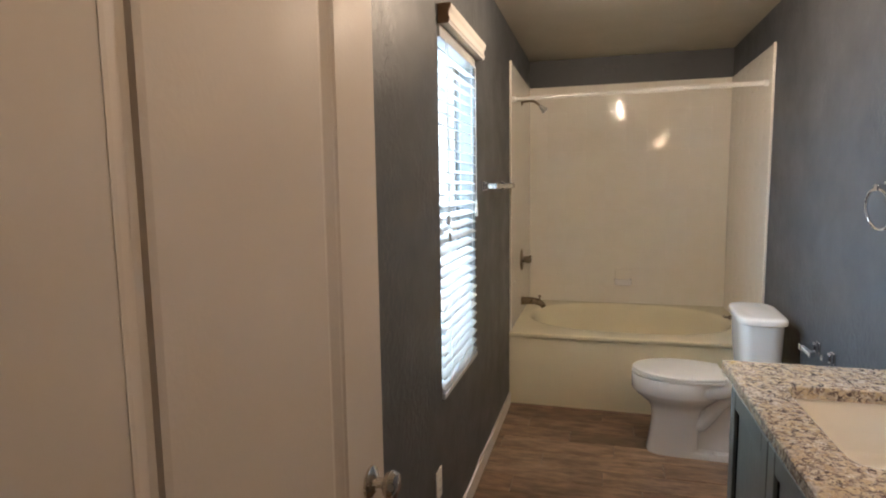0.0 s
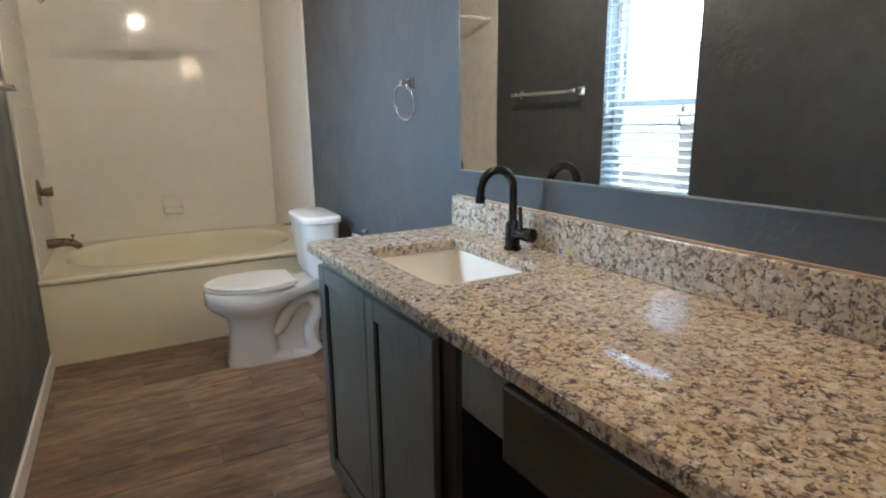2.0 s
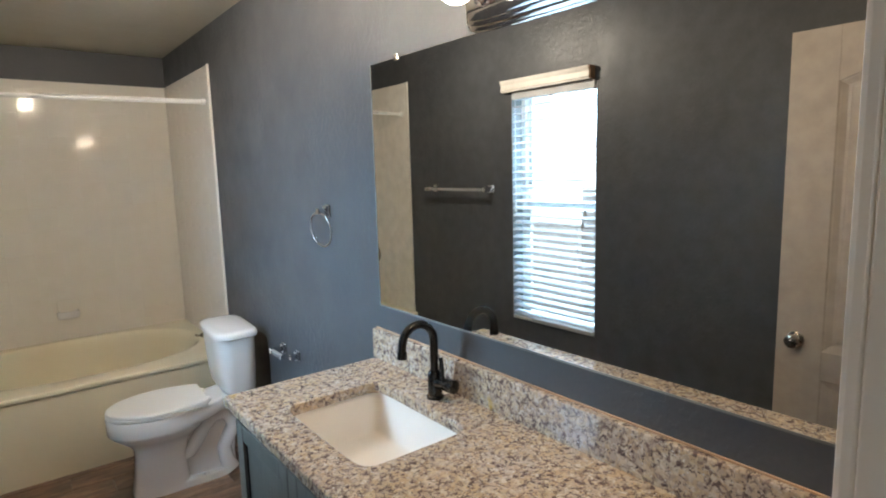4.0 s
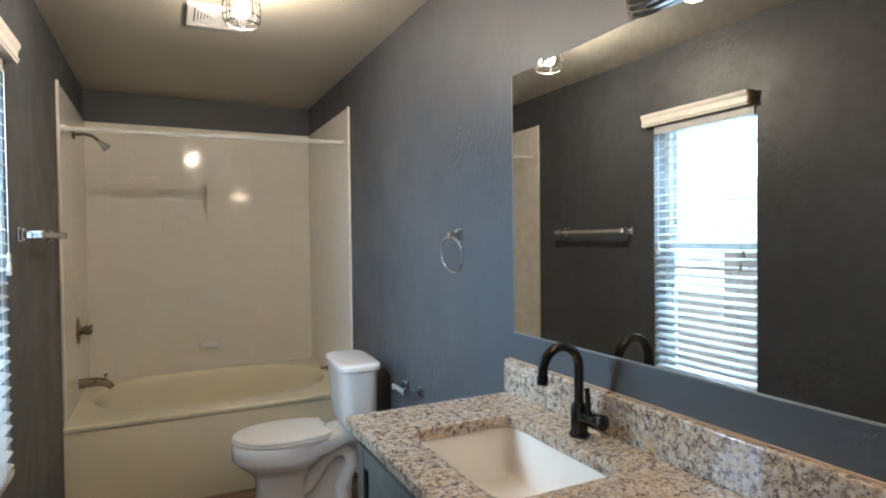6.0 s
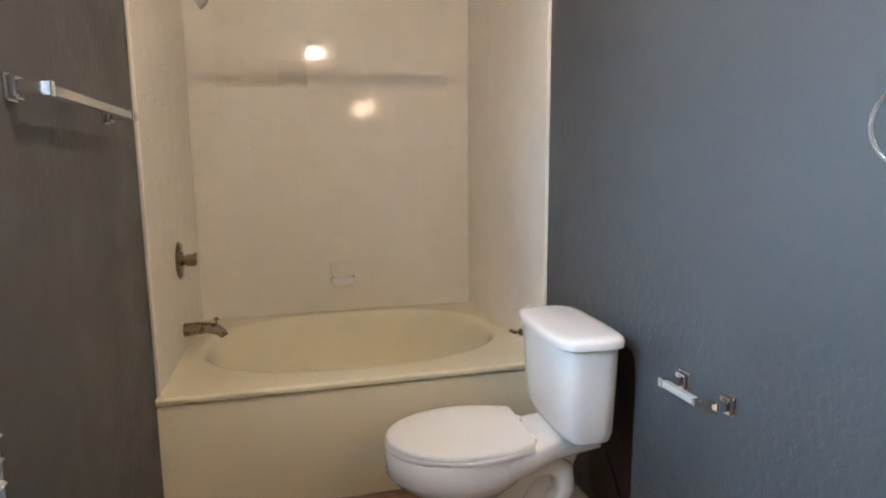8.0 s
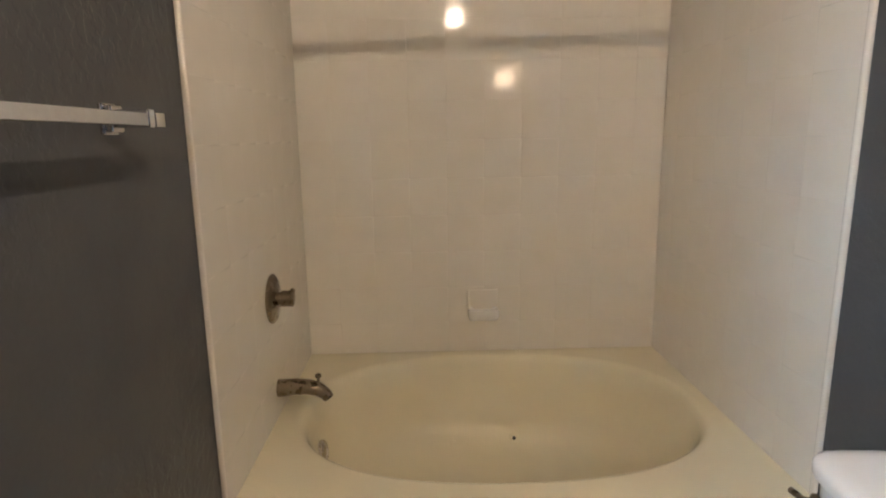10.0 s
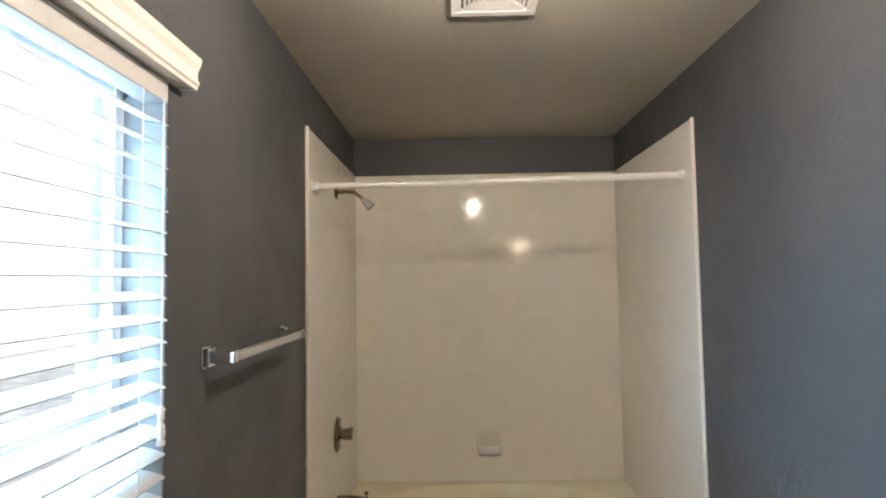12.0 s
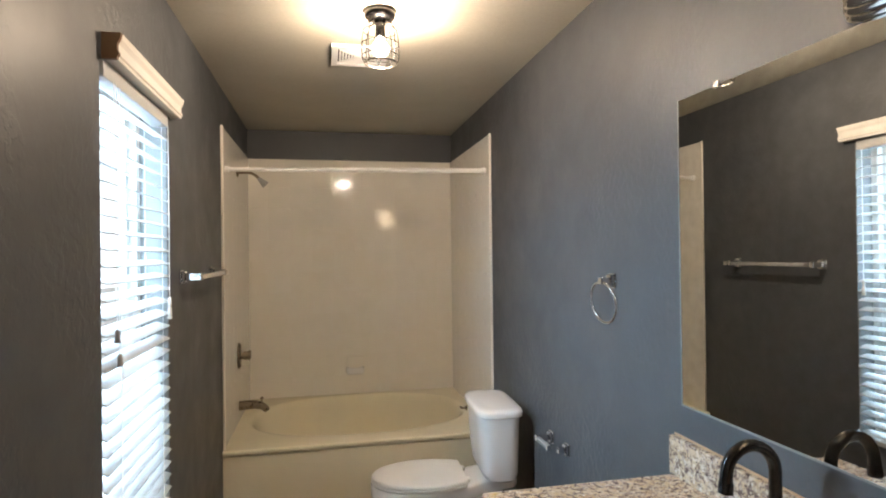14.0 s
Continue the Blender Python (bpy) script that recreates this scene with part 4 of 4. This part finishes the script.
part("bar", box((0.056, -0.2735, -0.012), (0.074, 0.2735, 0.008), 0.0015), ACRYLIC, tb, "square clear acrylic bar")
part("bar_end", box((0.054, 0.2965, -0.014), (0.077, 0.330, 0.010), 0.002), CHROME, tb, "chrome bar cap")

tr = thing("towel_ring", (XR, 2.850, 1.425), "chrome towel ring on a square post", "towel ring")
square_post("post", tr, (0, 0, 0), -1, 0.052, 0.012, 0.014)
RR = 0.069
ring = tube([(-0.046 + 0.016 * (1 - math.cos(2 * math.pi * k / 48)) * 0.5 - 0.010 * math.sin(2 * math.pi * k / 48), RR * math.sin(2 * math.pi * k / 48), -RR - 0.004 + RR * math.cos(2 * math.pi * k / 48)) for k in range(48)], 0.0050, 10, closed=True)
part("ring", ring, CHROME, tr, smooth=True)

tp = thing("toilet_paper_holder", (XR, 3.326, 0.717), "empty chrome toilet paper holder with clear roller", "paper holder")
square_post("post", tp, (0, 0.084, 0), -1, 0.080, 0.013, 0.010)
square_post("post", tp, (0, -0.084, 0), -1, 0.048, 0.013, 0.012)
part("roller", box((-0.080, -0.045, -0.009), (-0.062, 0.0735, 0.009), 0.002), ACRYLIC, tp, "square clear roller hanging at one post")
part("roller_cap", box((-0.081, -0.056, -0.010), (-0.061, -0.0455, 0.010), 0.002), CHROME, tp)

outlet = thing("outlet", (XL, 2.54, 0.345), "white wall outlet with cover plate", "outlet")
part("cover_plate", box((0, -0.035, -0.057), (0.006, 0.035, 0.057), 0.0025), PLAST, outlet)
for dz in (-0.020, 0.020):
    sk = part("receptacle", box((0.006, -0.016, dz - 0.014), (0.0085, 0.016, dz + 0.014), 0.001), PLAST, outlet)
    for dy in (-0.006, 0.006):
        part("slot", box((0.0086, dy - 0.001, dz - 0.004), (0.009, dy + 0.001, dz + 0.005)), RUBBER, sk)

# ---- door ----
leaf = thing("door_1", (0.086, Y_DOOR + 0.018, 0.012), "white moulded two-panel door standing open", "door", kind="structure", turn=-1.2)
DW, DT, DH = 0.775, 0.035, 2.035
# own axes: y along the leaf from the hinge, x from its back (0) to its face


def door_leaf():
    bm = bmesh.new()
    ins, pz = 0.160, (0.22, 0.727, 0.84, 1.892)

    def arch(y, top):
        return top - 0.05 * (2 * (y - DW / 2) / (DW - 2 * ins)) ** 2 if top > 1 else top

    def outline(z0, z1, inset, x):
        n_top = 16
        y0, y1 = ins + inset, DW - ins - inset
        pts = [(x, y0, z0 + inset), (x, y1, z0 + inset)]
        for k in range(n_top + 1):
            y = y1 + (y0 - y1) * k / n_top
            pts.append((x, y, arch(y, z1) - inset))
        return pts

    add_box(bm, (0.004, 0, 0), (DT - 0.010, DW, DH))
    for face_x, sign in ((DT, 1), (0.0, -1)):
        deep = face_x - sign * 0.011
        for y0, y1 in ((0.0, ins), (DW - ins, DW)):
            lo, hi = sorted((deep, face_x))
            add_box(bm, (lo, y0, 0), (hi, y1, DH), 0.0012, 1)
        for z0, z1 in ((0, pz[0]), (pz[1], pz[2])):
            lo, hi = sorted((deep, face_x))
            add_box(bm, (lo, ins, z0), (hi, DW - ins, z1))
        steps = 16
        top = [bm.verts.new((face_x, ins + (DW - 2 * ins) * k / steps, DH)) for k in range(steps + 1)]
        low = [bm.verts.new((face_x, ins + (DW - 2 * ins) * k / steps, arch(ins + (DW - 2 * ins) * k / steps, pz[3]))) for k in range(steps + 1)]
        for k in range(steps):
            bm.faces.new((top[k], top[k + 1], low[k + 1], low[k]))
        for z0, z1 in ((pz[0], pz[1]), (pz[2], pz[3])):
            rings = [outline(z0, z1, i, face_x - sign * dd) for i, dd in ((0.0, 0.0), (0.004, 0.0025), (0.010, 0.0035), (0.030, 0.0105), (0.036, 0.0115), (0.039, 0.0110), (0.0425, 0.004), (0.052, 0.0020))]
            skin(bm, rings, cap=(False, True))
    return bm


part("leaf", door_leaf(), DOORW, leaf, smooth=False)
for s, x in ((1, DT), (-1, 0.0)):
    knob = part("door_knob", lathe([(0.031, 0), (0.031, 0.005), (0.022, 0.010), (0.011, 0.014), (0.011, 0.030), (0.022, 0.034), (0.0275, 0.044), (0.024, 0.055), (0.010, 0.060), (0.002, 0.060)],
                                   (s, 0, 0), (x, DW - 0.070, 0.872), 28), NICKEL, leaf, "satin nickel round knob", True)
part("latch_plate", box((DT / 2 - 0.012, DW, 0.866), (DT / 2 + 0.012, DW + 0.0015, 0.924)), NICKEL, leaf, "brass-toned latch plate")
for z in (0.20, 1.02, 1.82):
    part("hinge", lathe([(0.007, -0.045), (0.007, 0.045)], (0, 0, 1), (DT + 0.004, -0.006, z), 12), NICKEL, leaf, "metal hinge", True)

# ---- blinds ----
blind = thing("window_blind", (XL - 0.016, (w0 + w1) / 2, 0.650), "white two-inch faux-wood blind, slats open", "window blind")
BY = (w1 - w0) / 2 - 0.012


def slat_mesh():
    bm, width = bmesh.new(), 0.050
    xs = [(-0.5 + k / 4) * width for k in range(5)]
    rings = []
    for y in (-BY, BY):
        up = [(x, y, 0.0014 + 0.0022 * (1 - (2 * x / width) ** 2)) for x in xs]
        dn = [(x, y, -0.0014 + 0.0022 * (1 - (2 * x / width) ** 2)) for x in reversed(xs)]
        rings.append(up + dn)
    return skin(bm, rings)


PITCH, SLATS = 0.0435, 30
first = part("slat", slat_mesh(), BLIND, blind)
for k in range(SLATS):
    s = first if k == 0 else first.copy()
    if k:
        scene.collection.objects.link(s)
    s.location = (random.uniform(-0.001, 0.001), random.uniform(-0.002, 0.002), 0.030 + PITCH * k)
    s.rotation_euler = (radians(random.uniform(-0.15, 0.15)), radians(16 + random.uniform(-1.5, 1.5)), 0)
part("bottom_rail", box((-0.026, -BY, -0.012), (0.026, BY, 0.010), 0.004), BLIND, blind)
part("headrail", box((-0.028, -BY, 1.332), (0.022, BY, 1.376), 0.002), BLIND, blind)
for y in (-BY + 0.10, BY - 0.10):
    for x in (-0.0265, 0.0265):
        part("ladder_cord", tube([(x, y, 0.0), (x, y, 1.33)], 0.0010, 5), PLAST, blind)
for dy, z in ((0.045, 0.655), (0.062, 0.590)):
    cord = part("pull_cord", tube([(0.030, -BY + dy, 1.33), (0.034, -BY + dy, z + 0.03)], 0.0012, 5), PLAST, blind)
    part("tassel", lathe([(0.004, 0.034), (0.006, 0.028), (0.0075, 0.010), (0.009, 0.002), (0.008, 0.0)], (0, 0, 1), (0.034, -BY + dy, z), 12), TASSEL, cord, "grey-beige cord tassel", True)
tilt = part("tilt_cord", tube([(0.031, BY - 0.035, 1.33), (0.032, BY - 0.035, 0.735)], 0.0016, 6), PLAST, blind, "white tilt cord")
part("cord_weight", lathe([(0.003, 0.075), (0.006, 0.070), (0.0065, 0.050), (0.004, 0.044), (0.007, 0.038), (0.008, 0.018), (0.006, 0.012), (0.009, 0.006), (0.008, 0.0)], (0, 0, 1), (0.032, BY - 0.035, 0.660), 12), PLAST, tilt, "white turned cord weight", True)

val = thing("valance", (XL, 2.958, 2.028), "white moulded wooden blind valance with one raw end", "valance")
VL = 0.328
prof = [(0.0, 0.0), (0.036, 0.0), (0.037, 0.008), (0.041, 0.011), (0.041, 0.018), (0.037, 0.023), (0.037, 0.040), (0.040, 0.046), (0.044, 0.053), (0.047, 0.067), (0.0, 0.067)]
inner = [(0.028, 0.0)] + prof[1:-1] + [(0.028, 0.067)]
part("moulding", skin(bmesh.new(), [[(x, y, z) for x, z in inner] for y in (-VL + 0.010, VL - 0.010)]), WHITE, val)
part("return_end", skin(bmesh.new(), [[(x, y, z) for x, z in prof] for y in (VL - 0.0099, VL)]), WHITE, val)
part("raw_end", skin(bmesh.new(), [[(x, y, z) for x, z in prof] for y in (-VL - 0.002, -VL + 0.0099)]), RAWWOOD, val, "bare brown wood end")
part("bottom_board", box((0.0, -VL + 0.011, 0.001), (0.0275, VL - 0.011, 0.010)), WHITE, val)
part("top_board", box((0.0, -VL + 0.011, 0.052), (0.0275, VL - 0.011, 0.065)), WHITE, val)

# ---- tiles of the surround ----
PX, PZ = 0.1542, 0.1555


def tile_mesh(w, h, flat):
    """A tile with soft edges, its face towards -y."""
    bm = bmesh.new()
    g, t, soft = 0.0001, 0.0009, 0.0050
    if flat:
        t = 0.0003
    steps = [(g, 0.0)] + [(g + soft * k / 6, -t * (1 - (1 - k / 6) ** 2) - 0.0001) for k in range(7)] + [(g + soft + 0.003, -t - 0.0001)]
    rings = [[(-w / 2 + i, d_, -h / 2 + i), (w / 2 - i, d_, -h / 2 + i), (w / 2 - i, d_, h / 2 - i), (-w / 2 + i, d_, h / 2 - i)] for i, d_ in steps]
    skin(bm, rings, cap=(False, True))
    for f in bm.faces:
        f.smooth = True
    me = bpy.data.meshes.new("tile")
    bmesh.ops.recalc_face_normals(bm, faces=bm.faces)
    bm.to_mesh(me)
    bm.free()
    me.materials.append(TILE)
    return me


TILE_MESHES = {}


def lay_tile(centre, w, h, turn):
    key = (round(w, 4), round(h, 4), turn != 0)
    if key not in TILE_MESHES:
        TILE_MESHES[key] = tile_mesh(w, h, turn != 0)
    ob = new("tile", TILE_MESHES[key])
    ob.parent = surround
    ob.matrix_basis = pose(centre[0] - OX, centre[1] - OY, centre[2] - OZ, random.uniform(-0.035, 0.035), 0, turn + random.uniform(-0.035, 0.035))


zs = [RIM + 0.001] + [2.02 - PZ * k for k in range(9, -1, -1)] + [2.02 + PZ, TOP]
bx = [XL + 0.012, 0.137] + [0.137 + PX * k for k in range(1, 9)] + [XR - 0.012]
sy = [Y_BACK - 0.014 - 0.127, Y_BACK - 0.014]
while sy[0] - PX > Y_TUB + 0.03:
    sy.insert(0, sy[0] - PX)
sy.insert(0, Y_TUB + 0.004)
for z0, z1 in zip(zs, zs[1:]):
    for a, b in zip(bx, bx[1:]):
        lay_tile(((a + b) / 2, Y_BACK - 0.010, (z0 + z1) / 2), b - a, z1 - z0, 0)
    for a, b in zip(sy, sy[1:]):
        lay_tile((XL + 0.008, (a + b) / 2, (z0 + z1) / 2), b - a, z1 - z0, 90)
        lay_tile((XR - 0.008, (a + b) / 2, (z0 + z1) / 2), b - a, z1 - z0, -90)

# ---- planks of the floor ----
PW, PL = 0.1535, 0.610
PLANK_MESHES = {}


def plank_mesh(x_len, y_len):
    me = bpy.data.meshes.new("plank")
    bm = bmesh.new()
    g = 0.0018
    rings = [[(-x_len / 2 + i, -y_len / 2 + i, z), (x_len / 2 - i, -y_len / 2 + i, z), (x_len / 2 - i, y_len / 2 - i, z), (-x_len / 2 + i, y_len / 2 - i, z)] for i, z in ((g, -0.009), (g, -0.0012), (g + 0.0015, 0.0))]
    skin(bm, rings, cap=(False, True))
    bmesh.ops.recalc_face_normals(bm, faces=bm.faces)
    bm.to_mesh(me)
    bm.free()
    me.materials.append(PLANK)
    return me


row, y = 0, 2.545 - PW * 12
while y < Y_TUB + 0.03:
    x = XL - (0.19, 0.44, 0.01, 0.32, 0.56)[row % 5] * 1.0
    if row == 12:
        x = 0.777 - 2 * PL
    y1 = min(y + PW, Y_TUB + 0.03)
    while x < XR:
        a, b = max(x, XL + 0.001), min(x + PL, XR - 0.001)
        if b - a > 0.02:
            key = (round(b - a, 3), round(y1 - y, 3))
            if key not in PLANK_MESHES:
                PLANK_MESHES[key] = plank_mesh(b - a, y1 - y)
            ob = new("plank", PLANK_MESHES[key])
            ob.parent = floor
            ob.location = ((a + b) / 2, (y + y1) / 2, random.uniform(-0.0004, 0.0))
        x += PL
    y, row = y + PW, row + 1
